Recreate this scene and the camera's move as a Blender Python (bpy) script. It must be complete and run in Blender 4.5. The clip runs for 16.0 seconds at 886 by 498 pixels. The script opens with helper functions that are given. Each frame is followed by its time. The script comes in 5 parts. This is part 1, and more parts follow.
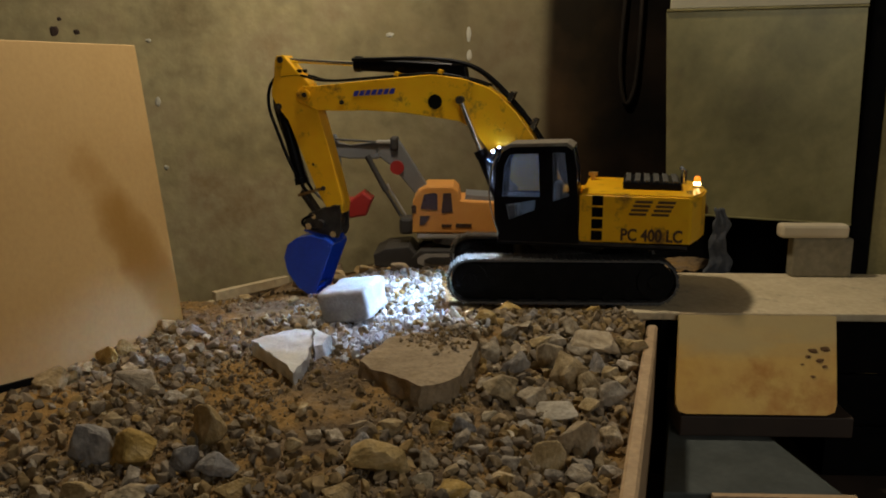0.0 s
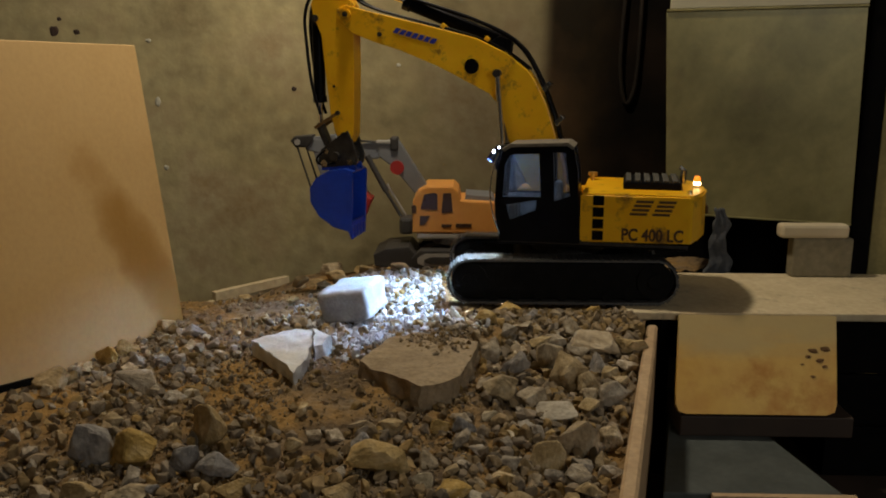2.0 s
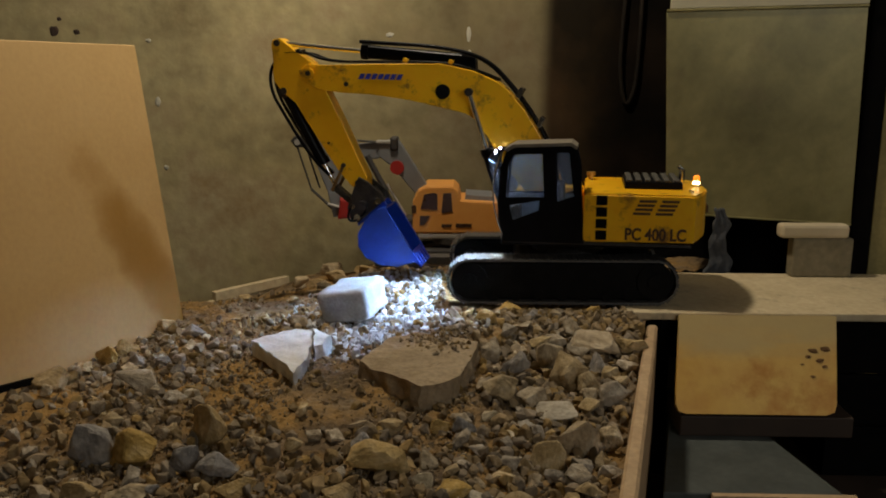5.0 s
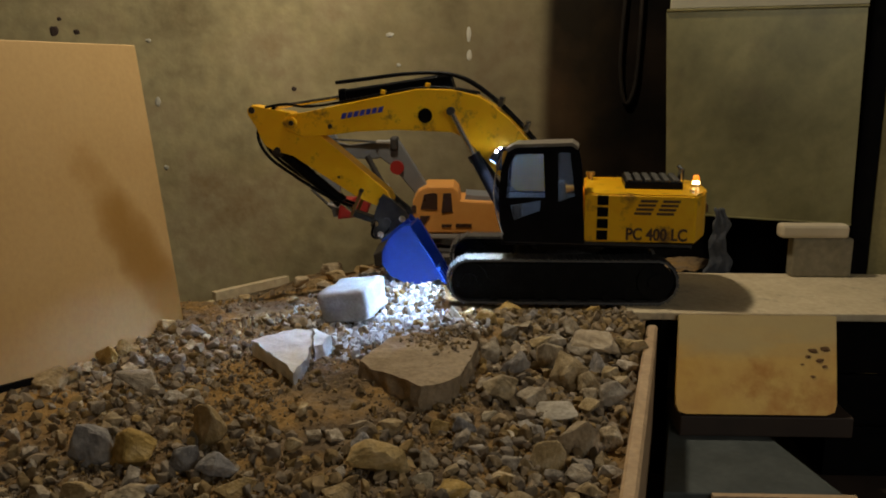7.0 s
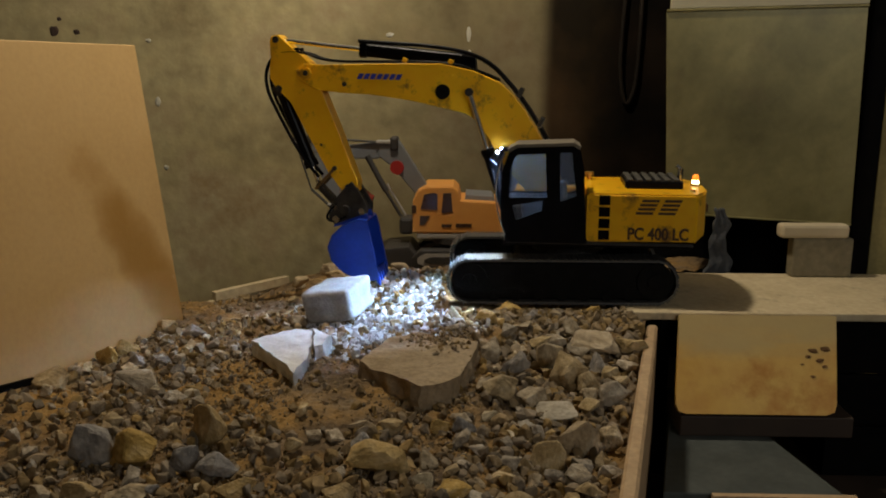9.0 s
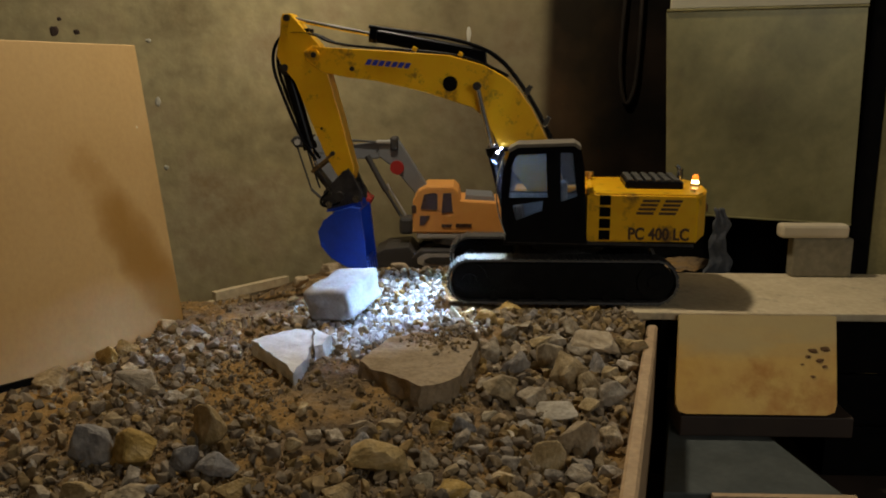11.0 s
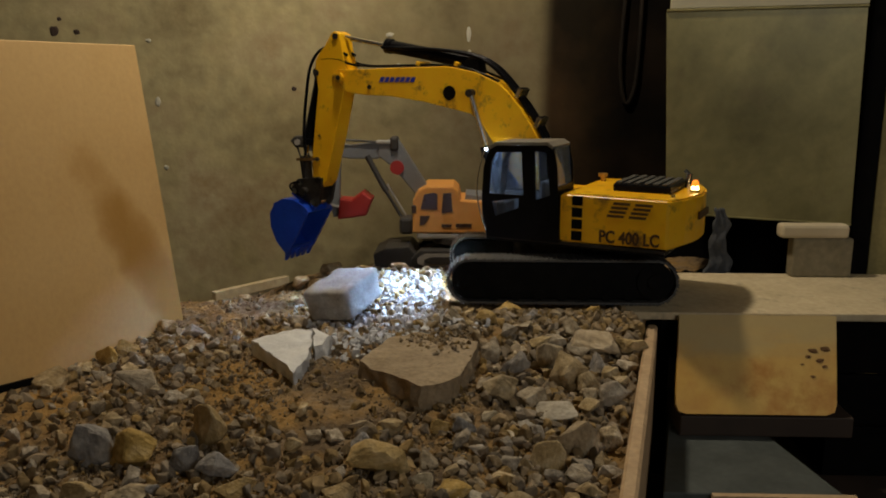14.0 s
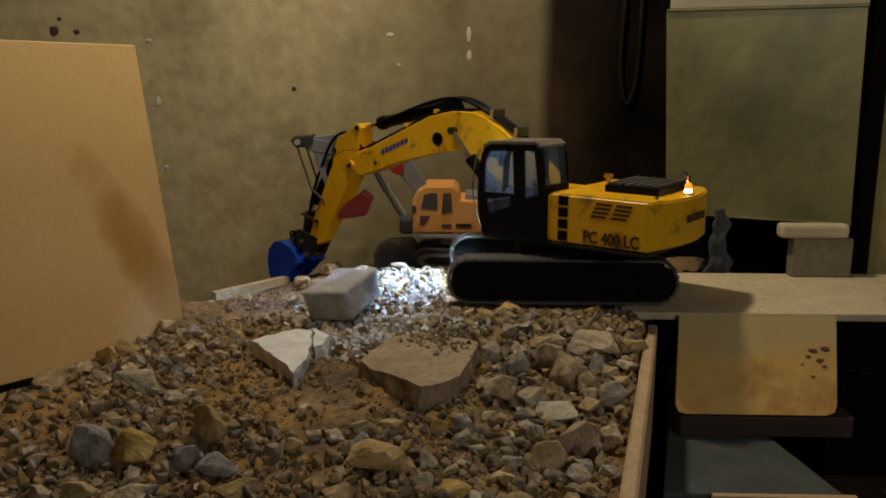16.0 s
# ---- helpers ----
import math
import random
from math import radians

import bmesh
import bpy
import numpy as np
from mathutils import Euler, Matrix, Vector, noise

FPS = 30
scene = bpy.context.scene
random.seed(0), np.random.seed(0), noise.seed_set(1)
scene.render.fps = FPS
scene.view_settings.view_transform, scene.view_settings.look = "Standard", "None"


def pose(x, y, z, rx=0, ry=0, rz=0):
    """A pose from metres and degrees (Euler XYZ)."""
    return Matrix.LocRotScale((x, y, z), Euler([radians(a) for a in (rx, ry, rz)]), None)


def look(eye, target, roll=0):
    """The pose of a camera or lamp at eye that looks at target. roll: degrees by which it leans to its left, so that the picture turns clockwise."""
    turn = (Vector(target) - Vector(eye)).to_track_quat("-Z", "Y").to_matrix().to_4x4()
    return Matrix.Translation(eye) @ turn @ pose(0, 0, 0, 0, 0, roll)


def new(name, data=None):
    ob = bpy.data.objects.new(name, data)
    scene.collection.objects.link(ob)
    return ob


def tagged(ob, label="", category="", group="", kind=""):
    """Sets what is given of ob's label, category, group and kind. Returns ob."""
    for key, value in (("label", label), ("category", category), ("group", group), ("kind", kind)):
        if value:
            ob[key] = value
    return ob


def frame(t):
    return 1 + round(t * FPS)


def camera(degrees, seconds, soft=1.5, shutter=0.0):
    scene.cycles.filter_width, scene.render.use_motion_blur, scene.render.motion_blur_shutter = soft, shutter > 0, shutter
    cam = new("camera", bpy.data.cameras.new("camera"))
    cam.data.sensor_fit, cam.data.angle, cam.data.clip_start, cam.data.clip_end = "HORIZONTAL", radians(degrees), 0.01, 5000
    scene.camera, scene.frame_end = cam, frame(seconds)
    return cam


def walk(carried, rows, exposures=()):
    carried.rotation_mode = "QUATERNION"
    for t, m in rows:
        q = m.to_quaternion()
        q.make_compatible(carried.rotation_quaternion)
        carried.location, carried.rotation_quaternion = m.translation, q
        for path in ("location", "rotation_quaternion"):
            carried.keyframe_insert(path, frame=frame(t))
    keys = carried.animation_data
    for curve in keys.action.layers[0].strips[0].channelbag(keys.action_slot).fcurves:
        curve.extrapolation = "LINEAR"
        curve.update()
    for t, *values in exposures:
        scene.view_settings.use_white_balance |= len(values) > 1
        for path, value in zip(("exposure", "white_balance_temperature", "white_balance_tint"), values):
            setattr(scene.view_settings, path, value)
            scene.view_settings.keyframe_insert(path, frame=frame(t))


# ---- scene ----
cam = camera(55.27, 16.0, soft=1.9)
EYE = Vector((-0.1658, -1.4235, 0.3690))
VIEW = look(EYE, EYE + Vector((-0.03293, 0.97763, -0.20775)))
walk(cam, [(0.0, VIEW), (16.0, VIEW)])

# ---- light: one warm bulb overhead, dim cellar around ----
world = bpy.data.worlds.new("cellar_dark")
scene.world = world
world.use_nodes = True
world.node_tree.nodes["Background"].inputs[0].default_value = (0.8, 0.9, 1.0, 1)
world.node_tree.nodes["Background"].inputs[1].default_value = 0.05
scene.view_settings.exposure = 0.2

bulb = bpy.data.lights.new("ceiling_bulb", "POINT")
bulb.energy, bulb.color, bulb.shadow_soft_size = 28.0, (1.0, 0.87, 0.68), 0.040
new("ceiling_bulb", bulb).matrix_world = pose(-0.31, -0.03, 1.24)
# unseen soft fill as daylight, from an assumed window opening behind the camera
sky = bpy.data.lights.new("window_fill", "AREA")
sky.shape, sky.size, sky.size_y, sky.energy, sky.color = "RECTANGLE", 0.86, 0.56, 9.0, (0.98, 0.95, 0.90)
new("window_fill", sky).matrix_world = look((1.25, -2.62, 1.1), (0.2, 0.0, 0.0))
LED_POWER = 23000.0


# ---- small tools ----
def mesh_of(bm, name):
    me = bpy.data.meshes.new(name)
    bm.to_mesh(me)
    bm.free()
    return me


def part(name, bm, material, parent, label="", smooth=False):
    me = bm if isinstance(bm, bpy.types.Mesh) else mesh_of(bm, name)
    if material and not me.materials:
        me.materials.append(material)
    if smooth:
        for p in me.polygons:
            p.use_smooth = True
    ob = new(name, me)
    ob.parent = parent
    return tagged(ob, label)


def thing(name, bm, material, label, category, group="", kind="", smooth=False):
    return tagged(part(name, bm, material, None, "", smooth), label, category, group, kind)


def empty(name, label="", category=""):
    return tagged(new(name), label, category)


def box(bm, x0, x1, y0, y1, z0, z1, bevel=0.0, m=None):
    geo = bmesh.ops.create_cube(bm, size=1.0)["verts"]
    t = pose((x0 + x1) / 2, (y0 + y1) / 2, (z0 + z1) / 2) @ Matrix.Diagonal((x1 - x0, y1 - y0, z1 - z0, 1))
    bmesh.ops.transform(bm, matrix=(m @ t) if m else t, verts=geo)
    if bevel:
        edges = list({e for v in geo for e in v.link_edges})
        bmesh.ops.bevel(bm, geom=edges, offset=bevel, segments=2, affect="EDGES", profile=0.5)
    return bm


def bx(*a, **k):
    return box(bmesh.new(), *a, **k)


def rod(bm, a, b, r, r2=None, n=14):
    a, b = Vector(a), Vector(b)
    d = b - a
    m = Matrix.Translation((a + b) / 2) @ d.to_track_quat("Z", "Y").to_matrix().to_4x4()
    bmesh.ops.create_cone(bm, cap_ends=True, segments=n, radius1=r, radius2=r if r2 is None else r2, depth=d.length, matrix=m)
    return bm


def rd(*a, **k):
    return rod(bmesh.new(), *a, **k)


def plate(bm, outline, y0, y1, bevel=0.0):
    """A solid slab: an outline in (x, z), from y0 to y1."""
    front = [bm.verts.new((x, y0, z)) for x, z in outline]
    back = [bm.verts.new((x, y1, z)) for x, z in outline]
    n = len(outline)
    faces = [bm.faces.new(front), bm.faces.new(back[::-1])]
    for i in range(n):
        j = (i + 1) % n
        faces.append(bm.faces.new((front[j], front[i], back[i], back[j])))
    bmesh.ops.recalc_face_normals(bm, faces=faces)
    if bevel:
        rim = [e for f in faces[:2] for e in f.edges]
        bmesh.ops.bevel(bm, geom=list(set(rim)), offset=bevel, segments=2, affect="EDGES", profile=0.5)
    return bm


def pl(*a, **k):
    return plate(bmesh.new(), *a, **k)


def fwd(points):
    """Outlines noted forward of a joint: forward is -x."""
    return [(-e, z) for e, z in points]


def tube(points, r, n=8, res=4):
    """A hose through the points, as a mesh."""
    cu = bpy.data.curves.new("hose", "CURVE")
    cu.dimensions, cu.bevel_depth, cu.bevel_resolution, cu.resolution_u = "3D", r, 2, res
    sp = cu.splines.new("NURBS")
    sp.points.add(len(points) - 1)
    for p, q in zip(sp.points, points):
        p.co = (*q, 1)
    sp.use_endpoint_u, sp.order_u, cu.use_fill_caps = True, 3, True
    ob = bpy.data.objects.new("hose", cu)
    me = bpy.data.meshes.new_from_object(ob)
    bpy.data.objects.remove(ob)
    return me


def lettering(text, size, depth=0.0006, bold=0.0):
    cu = bpy.data.curves.new("lettering", "FONT")
    cu.body, cu.size, cu.extrude, cu.offset = text, size, depth, bold
    ob = bpy.data.objects.new("lettering", cu)
    me = bpy.data.meshes.new_from_object(ob)
    bpy.data.objects.remove(ob)
    return me


# ---- materials ----
def material(name, colours, rough=0.6, metal=0.0, scale=30.0, bump=0.2, bump_scale=None, fine=0.0, tint=0.0, spots=None, island=False, gloss=0.5):
    """Mottled surface: colours mixed by noise at two scales, with bump; tint varies it from piece to piece."""
    mat = bpy.data.materials.new(name)
    mat.use_nodes = True
    nt = mat.node_tree
    N, L = nt.nodes, nt.links
    bsdf = N["Principled BSDF"]
    co = N.new("ShaderNodeTexCoord")
    n1 = N.new("ShaderNodeTexNoise")
    n1.inputs["Scale"].default_value, n1.inputs["Detail"].default_value, n1.inputs["Roughness"].default_value = scale, 8, 0.62
    L.new(co.outputs["Object"], n1.inputs["Vector"])
    ramp = N.new("ShaderNodeValToRGB")
    while len(ramp.color_ramp.elements) < len(colours):
        ramp.color_ramp.elements.new(0.5)
    for i, c in enumerate(colours):
        e = ramp.color_ramp.elements[i]
        e.position = 0.3 + 0.4 * i / max(1, len(colours) - 1)
        e.color = (*c, 1)
    L.new(n1.outputs[0], ramp.inputs[0])
    col = ramp.outputs[0]
    n2 = N.new("ShaderNodeTexNoise")
    n2.inputs["Scale"].default_value, n2.inputs["Detail"].default_value = bump_scale or scale * 6, 6
    L.new(co.outputs["Object"], n2.inputs["Vector"])
    if fine:
        mx = N.new("ShaderNodeMix")
        mx.data_type, mx.blend_type = "RGBA", "OVERLAY"
        mx.inputs[0].default_value = fine
        L.new(col, mx.inputs[6])
        L.new(n2.outputs[0], mx.inputs[7])
        col = mx.outputs[2]
    if tint:
        hs = N.new("ShaderNodeHueSaturation")
        if island:
            src = N.new("ShaderNodeNewGeometry").outputs["Random Per Island"]
        else:
            src = N.new("ShaderNodeObjectInfo").outputs["Random"]
        mr = N.new("ShaderNodeMapRange")
        mr.inputs[3].default_value, mr.inputs[4].default_value = 1 - tint, 1 + tint
        L.new(src, mr.inputs[0])
        L.new(mr.outputs[0], hs.inputs["Value"])
        mw = N.new("ShaderNodeMath")
        mw.operation = "MULTIPLY"
        mw.inputs[1].default_value = 7.31
        fr = N.new("ShaderNodeMath")
        fr.operation = "FRACT"
        L.new(src, mw.inputs[0])
        L.new(mw.outputs[0], fr.inputs[0])
        ms = N.new("ShaderNodeMapRange")
        ms.inputs[3].default_value, ms.inputs[4].default_value = 0.75, 1.45
        L.new(fr.outputs[0], ms.inputs[0])
        L.new(ms.outputs[0], hs.inputs["Saturation"])
        L.new(col, hs.inputs["Color"])
        col = hs.outputs[0]
    if spots:
        colour, sscale, lo, hi = spots
        n3 = N.new("ShaderNodeTexNoise")
        n3.inputs["Scale"].default_value, n3.inputs["Detail"].default_value = sscale, 10
        n3.inputs["Roughness"].default_value = 0.7
        L.new(co.outputs["Object"], n3.inputs["Vector"])
        mr = N.new("ShaderNodeMapRange")
        mr.inputs[1].default_value, mr.inputs[2].default_value = lo, hi
        L.new(n3.outputs[0], mr.inputs[0])
        mx = N.new("ShaderNodeMix")
        mx.data_type = "RGBA"
        L.new(mr.outputs[0], mx.inputs[0])
        L.new(col, mx.inputs[6])
        mx.inputs[7].default_value = (*colour, 1)
        col = mx.outputs[2]
    L.new(col, bsdf.inputs["Base Color"])
    rr = N.new("ShaderNodeMapRange")
    rr.inputs[3].default_value, rr.inputs[4].default_value = max(0, rough - 0.12), min(1, rough + 0.12)
    L.new(n1.outputs[0], rr.inputs[0])
    L.new(rr.outputs[0], bsdf.inputs["Roughness"])
    bsdf.inputs["Metallic"].default_value = metal
    bsdf.inputs["Specular IOR Level"].default_value = gloss
    if bump:
        b = N.new("ShaderNodeBump")
        b.inputs["Strength"].default_value, b.inputs["Distance"].default_value = bump, 0.004
        L.new(n2.outputs[0], b.inputs["Height"])
        L.new(b.outputs[0], bsdf.inputs["Normal"])
    return mat


def glow(name, colour, strength):
    mat = bpy.data.materials.new(name)
    mat.use_nodes = True
    b = mat.node_tree.nodes["Principled BSDF"]
    b.inputs["Base Color"].default_value = (*colour, 1)
    b.inputs["Emission Color"].default_value = (*colour, 1)
    b.inputs["Emission Strength"].default_value = strength
    return mat


def glass(name, colour, rough=0.08, clear=0.9):
    mat = bpy.data.materials.new(name)
    mat.use_nodes = True
    b = mat.node_tree.nodes["Principled BSDF"]
    b.inputs["Base Color"].default_value = (*colour, 1)
    b.inputs["Roughness"].default_value = rough
    b.inputs["Transmission Weight"].default_value = clear
    b.inputs["IOR"].default_value = 1.15
    return mat


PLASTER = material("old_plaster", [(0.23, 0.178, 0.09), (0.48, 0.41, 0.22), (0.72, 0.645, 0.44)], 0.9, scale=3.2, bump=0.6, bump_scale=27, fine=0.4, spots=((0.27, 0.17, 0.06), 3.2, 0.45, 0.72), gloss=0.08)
CABLE_BLACK = material("dull_black_cable", [(0.006, 0.005, 0.004), (0.020, 0.015, 0.011)], 0.85, scale=9, bump=0.5, bump_scale=60, spots=((0.045, 0.032, 0.018), 6, 0.6, 0.8), gloss=0.1)
CHIP = material("tan_hardboard", [(0.54, 0.34, 0.13), (0.62, 0.41, 0.17)], 0.62, scale=3, bump=0.06, bump_scale=120, fine=0.12, spots=((0.34, 0.19, 0.07), 3.0, 0.60, 0.85))
PLANK = material("dusty_plank", [(0.52, 0.415, 0.245), (0.66, 0.545, 0.34)], 0.8, scale=14, bump=0.3, bump_scale=90, fine=0.3, spots=((0.24, 0.2, 0.14), 17, 0.58, 0.7))
BLOCKM = material("dingy_beige_block", [(0.16, 0.135, 0.08), (0.28, 0.24, 0.15)], 0.9, scale=14, bump=0.4, bump_scale=80, fine=0.4)
STRIPM = material("yellowed_wood", [(0.26, 0.21, 0.07), (0.36, 0.29, 0.11)], 0.7, scale=20, bump=0.2, fine=0.3)
SPOTM = material("torn_fibre", [(0.10, 0.05, 0.018), (0.22, 0.115, 0.04)], 0.95, scale=90, bump=0.5)
PLY = material("pale_plywood", [(0.42, 0.28, 0.15), (0.55, 0.39, 0.22)], 0.7, scale=20, bump=0.2, fine=0.3)
ZINC = material("dull_zinc_sheet", [(0.13, 0.112, 0.040), (0.245, 0.210, 0.080), (0.36, 0.315, 0.14)], 0.40, 0.30, scale=3.2, bump=0.05, bump_scale=50, fine=0.2, spots=((0.16, 0.115, 0.05), 5, 0.52, 0.75))
CELLAR = material("dark_cellar_wall", [(0.05, 0.043, 0.032), (0.09, 0.078, 0.055)], 0.9, scale=3, bump=0.3)
GREYGREEN = material("grey_green_paint", [(0.042, 0.050, 0.045), (0.078, 0.088, 0.08)], 0.75, scale=16, bump=0.2, fine=0.3)
STAINED = material("stained_fibreboard", [(0.62, 0.33, 0.045), (0.72, 0.46, 0.12)], 0.6, scale=7, bump=0.2, fine=0.3, spots=((0.50, 0.22, 0.03), 6, 0.48, 0.62))
NEARBLACK = material("near_black", [(0.002, 0.002, 0.002), (0.005, 0.0045, 0.004)], 0.8, scale=20, gloss=0.06)
BROWNWOOD = material("dark_brown_wood", [(0.03, 0.018, 0.011), (0.055, 0.034, 0.02)], 0.7, scale=12, bump=0.1)
SOIL = material("sandy_rubble_soil", [(0.06, 0.036, 0.014), (0.15, 0.10, 0.05), (0.26, 0.19, 0.11)], 0.95, scale=13, bump=0.8, bump_scale=140, fine=0.6, spots=((0.30, 0.172, 0.046), 6.0, 0.45, 0.60))
GRIT = material("crushed_stone", [(0.125, 0.089, 0.047), (0.31, 0.236, 0.143)], 0.92, scale=60, bump=0.08, bump_scale=300, fine=0.2, tint=0.42, island=True)
STONE = material("broken_concrete_stone", [(0.16, 0.12, 0.07), (0.36, 0.29, 0.19), (0.58, 0.50, 0.37)], 0.92, scale=1.3, bump=0.5, bump_scale=6, fine=0.35, tint=0.30)
GREYSTONE = material("dark_grey_stone", [(0.12, 0.11, 0.10), (0.25, 0.23, 0.205), (0.40, 0.37, 0.32)], 0.9, scale=1.3, bump=0.5, bump_scale=6, fine=0.35, tint=0.2)
PALESTONE = material("pale_beige_stone", [(0.36, 0.31, 0.22), (0.60, 0.53, 0.41)], 0.92, scale=1.6, bump=0.4, bump_scale=6, fine=0.35, tint=0.12)
OCHRE = material("ochre_sandstone", [(0.24, 0.17, 0.09), (0.43, 0.325, 0.18), (0.58, 0.47, 0.31)], 0.95, scale=1.4, bump=0.5, bump_scale=7, fine=0.4, tint=0.15)
LITGRIT = material("lit_pale_grit", [(0.42, 0.42, 0.42), (0.62, 0.62, 0.62)], 0.95, scale=60, bump=0.08, bump_scale=300, fine=0.3, tint=0.25, island=True)
SLABM = material("sandstone_slab", [(0.22, 0.16, 0.09), (0.38, 0.295, 0.185)], 0.92, scale=24, bump=0.35, bump_scale=150, fine=0.4, spots=((0.15, 0.10, 0.05), 22, 0.56, 0.70))
CHALKY = material("chalky_slab_stone", [(0.52, 0.52, 0.51), (0.70, 0.70, 0.68)], 0.95, scale=30, bump=0.3, bump_scale=220, fine=0.2)
PALE = material("pale_aerated_concrete", [(0.25, 0.245, 0.235), (0.42, 0.41, 0.395)], 0.95, scale=30, bump=0.3, bump_scale=220, fine=0.3)
YELLOW = material("worn_yellow_paint", [(0.80, 0.395, 0.004), (0.90, 0.49, 0.009)], 0.36, scale=9, bump=0.05, fine=0.15, spots=((0.17, 0.085, 0.02), 24, 0.555, 0.68))
BLACK = material("black_paint", [(0.0025, 0.0025, 0.003), (0.005, 0.005, 0.006)], 0.34, scale=30, bump=0.02, gloss=0.10)
RUBBER = material("black_track_rubber", [(0.004, 0.004, 0.004), (0.009, 0.0085, 0.008)], 0.6, scale=40, bump=0.2, gloss=0.06)
SHOE = material("worn_track_steel", [(0.08, 0.078, 0.074), (0.15, 0.147, 0.14)], 0.42, 0.3, scale=60, bump=0.2, gloss=0.4)
STEEL = material("bright_steel", [(0.6, 0.6, 0.58), (0.7, 0.7, 0.68)], 0.2, 1.0, scale=20, bump=0)
IRON = material("oily_dark_steel", [(0.012, 0.011, 0.010), (0.05, 0.043, 0.036)], 0.45, 0.4, scale=60, bump=0.3)
BLUE = material("blue_bucket_paint", [(0.007, 0.04, 0.36), (0.012, 0.065, 0.48)], 0.35, scale=22, bump=0.05, fine=0.15, spots=((0.25, 0.28, 0.36), 40, 0.66, 0.76))
GREYPL = material("grey_toy_plastic", [(0.16, 0.165, 0.17), (0.2, 0.205, 0.21)], 0.5, scale=20, bump=0)
ORANGE = material("orange_toy_plastic", [(0.70, 0.30, 0.06), (0.76, 0.36, 0.09)], 0.45, scale=12, bump=0, fine=0.1)
RED = material("red_toy_plastic", [(0.30, 0.018, 0.014), (0.38, 0.026, 0.02)], 0.45, scale=12, bump=0)
DARKPL = material("dark_toy_plastic", [(0.03, 0.028, 0.026), (0.05, 0.045, 0.04)], 0.55, scale=20, bump=0.1)
SILVER = material("silver_toy_plastic", [(0.34, 0.32, 0.28), (0.4, 0.38, 0.34)], 0.5, scale=20, bump=0)
PANE = glass("dusty_pane", (0.70, 0.77, 0.88), 0.06, 0.96)
DUSTPANE = glass("dull_far_pane", (0.62, 0.68, 0.78), 0.14, 0.94)
TOYPANE = material("toy_dark_window", [(0.05, 0.025, 0.015), (0.07, 0.035, 0.02)], 0.3, scale=10, bump=0)
INK = material("dark_lettering", [(0.05, 0.022, 0.008), (0.10, 0.045, 0.012)], 0.5, scale=30, bump=0)
BLUEINK = material("blue_lettering", [(0.02, 0.03, 0.28), (0.03, 0.04, 0.34)], 0.5, scale=30, bump=0)
LED = glow("white_led", (0.36, 0.585, 1.0), LED_POWER)
LED_GLARE = glow("led_glare", (0.7, 0.86, 1.0), 60.0)
LED_BOOM_FILL = glow("boom_fill_led", (0.8, 0.9, 1.0), 230.0)
LED_CAB = glow("cab_lamp_glow", (0.50, 0.72, 1.0), 330.0)
LED_SPILL = glow("white_led_spill", (0.72, 0.86, 1.0), LED_POWER * 0.28)
AMBER = glow("amber_beacon_lens", (1.0, 0.26, 0.02), 1.1)
FLAME = glow("beacon_bulb", (1.0, 0.72, 0.32), 9.0)
GRILLE = material("dusty_grille", [(0.035, 0.032, 0.026), (0.075, 0.07, 0.055)], 0.8, scale=40, bump=0.1)
GOLD = material("brass_cap", [(0.6, 0.36, 0.08), (0.7, 0.45, 0.12)], 0.3, 0.8, scale=20, bump=0)
SEATM = material("grey_seat", [(0.10, 0.105, 0.115), (0.17, 0.175, 0.18)], 0.8, scale=30)

def dark_area(mat, x0, x1, ragged, strength, dull, lit):
    """A darker area with a ragged edge, mixed into the plaster's colour from x0 on."""
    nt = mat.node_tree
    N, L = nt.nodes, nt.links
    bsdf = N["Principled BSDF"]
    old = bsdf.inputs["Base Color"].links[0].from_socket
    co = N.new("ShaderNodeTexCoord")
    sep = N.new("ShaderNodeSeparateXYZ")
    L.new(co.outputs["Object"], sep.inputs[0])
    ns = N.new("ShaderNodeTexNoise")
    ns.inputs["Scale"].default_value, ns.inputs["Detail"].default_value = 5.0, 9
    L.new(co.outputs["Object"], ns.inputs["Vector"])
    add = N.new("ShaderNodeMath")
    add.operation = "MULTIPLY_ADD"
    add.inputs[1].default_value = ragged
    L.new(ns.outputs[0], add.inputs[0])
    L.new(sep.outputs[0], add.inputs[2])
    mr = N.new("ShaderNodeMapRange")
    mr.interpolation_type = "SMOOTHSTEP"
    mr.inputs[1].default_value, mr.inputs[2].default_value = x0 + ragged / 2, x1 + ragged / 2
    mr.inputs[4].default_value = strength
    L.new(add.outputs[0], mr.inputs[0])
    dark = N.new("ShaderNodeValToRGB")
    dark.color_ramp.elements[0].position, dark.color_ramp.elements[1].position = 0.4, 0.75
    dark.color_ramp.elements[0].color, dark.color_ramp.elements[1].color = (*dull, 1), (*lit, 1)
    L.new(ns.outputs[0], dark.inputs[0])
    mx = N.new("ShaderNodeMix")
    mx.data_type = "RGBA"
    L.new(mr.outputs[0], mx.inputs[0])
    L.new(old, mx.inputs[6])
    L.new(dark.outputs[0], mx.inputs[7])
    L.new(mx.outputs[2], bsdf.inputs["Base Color"])


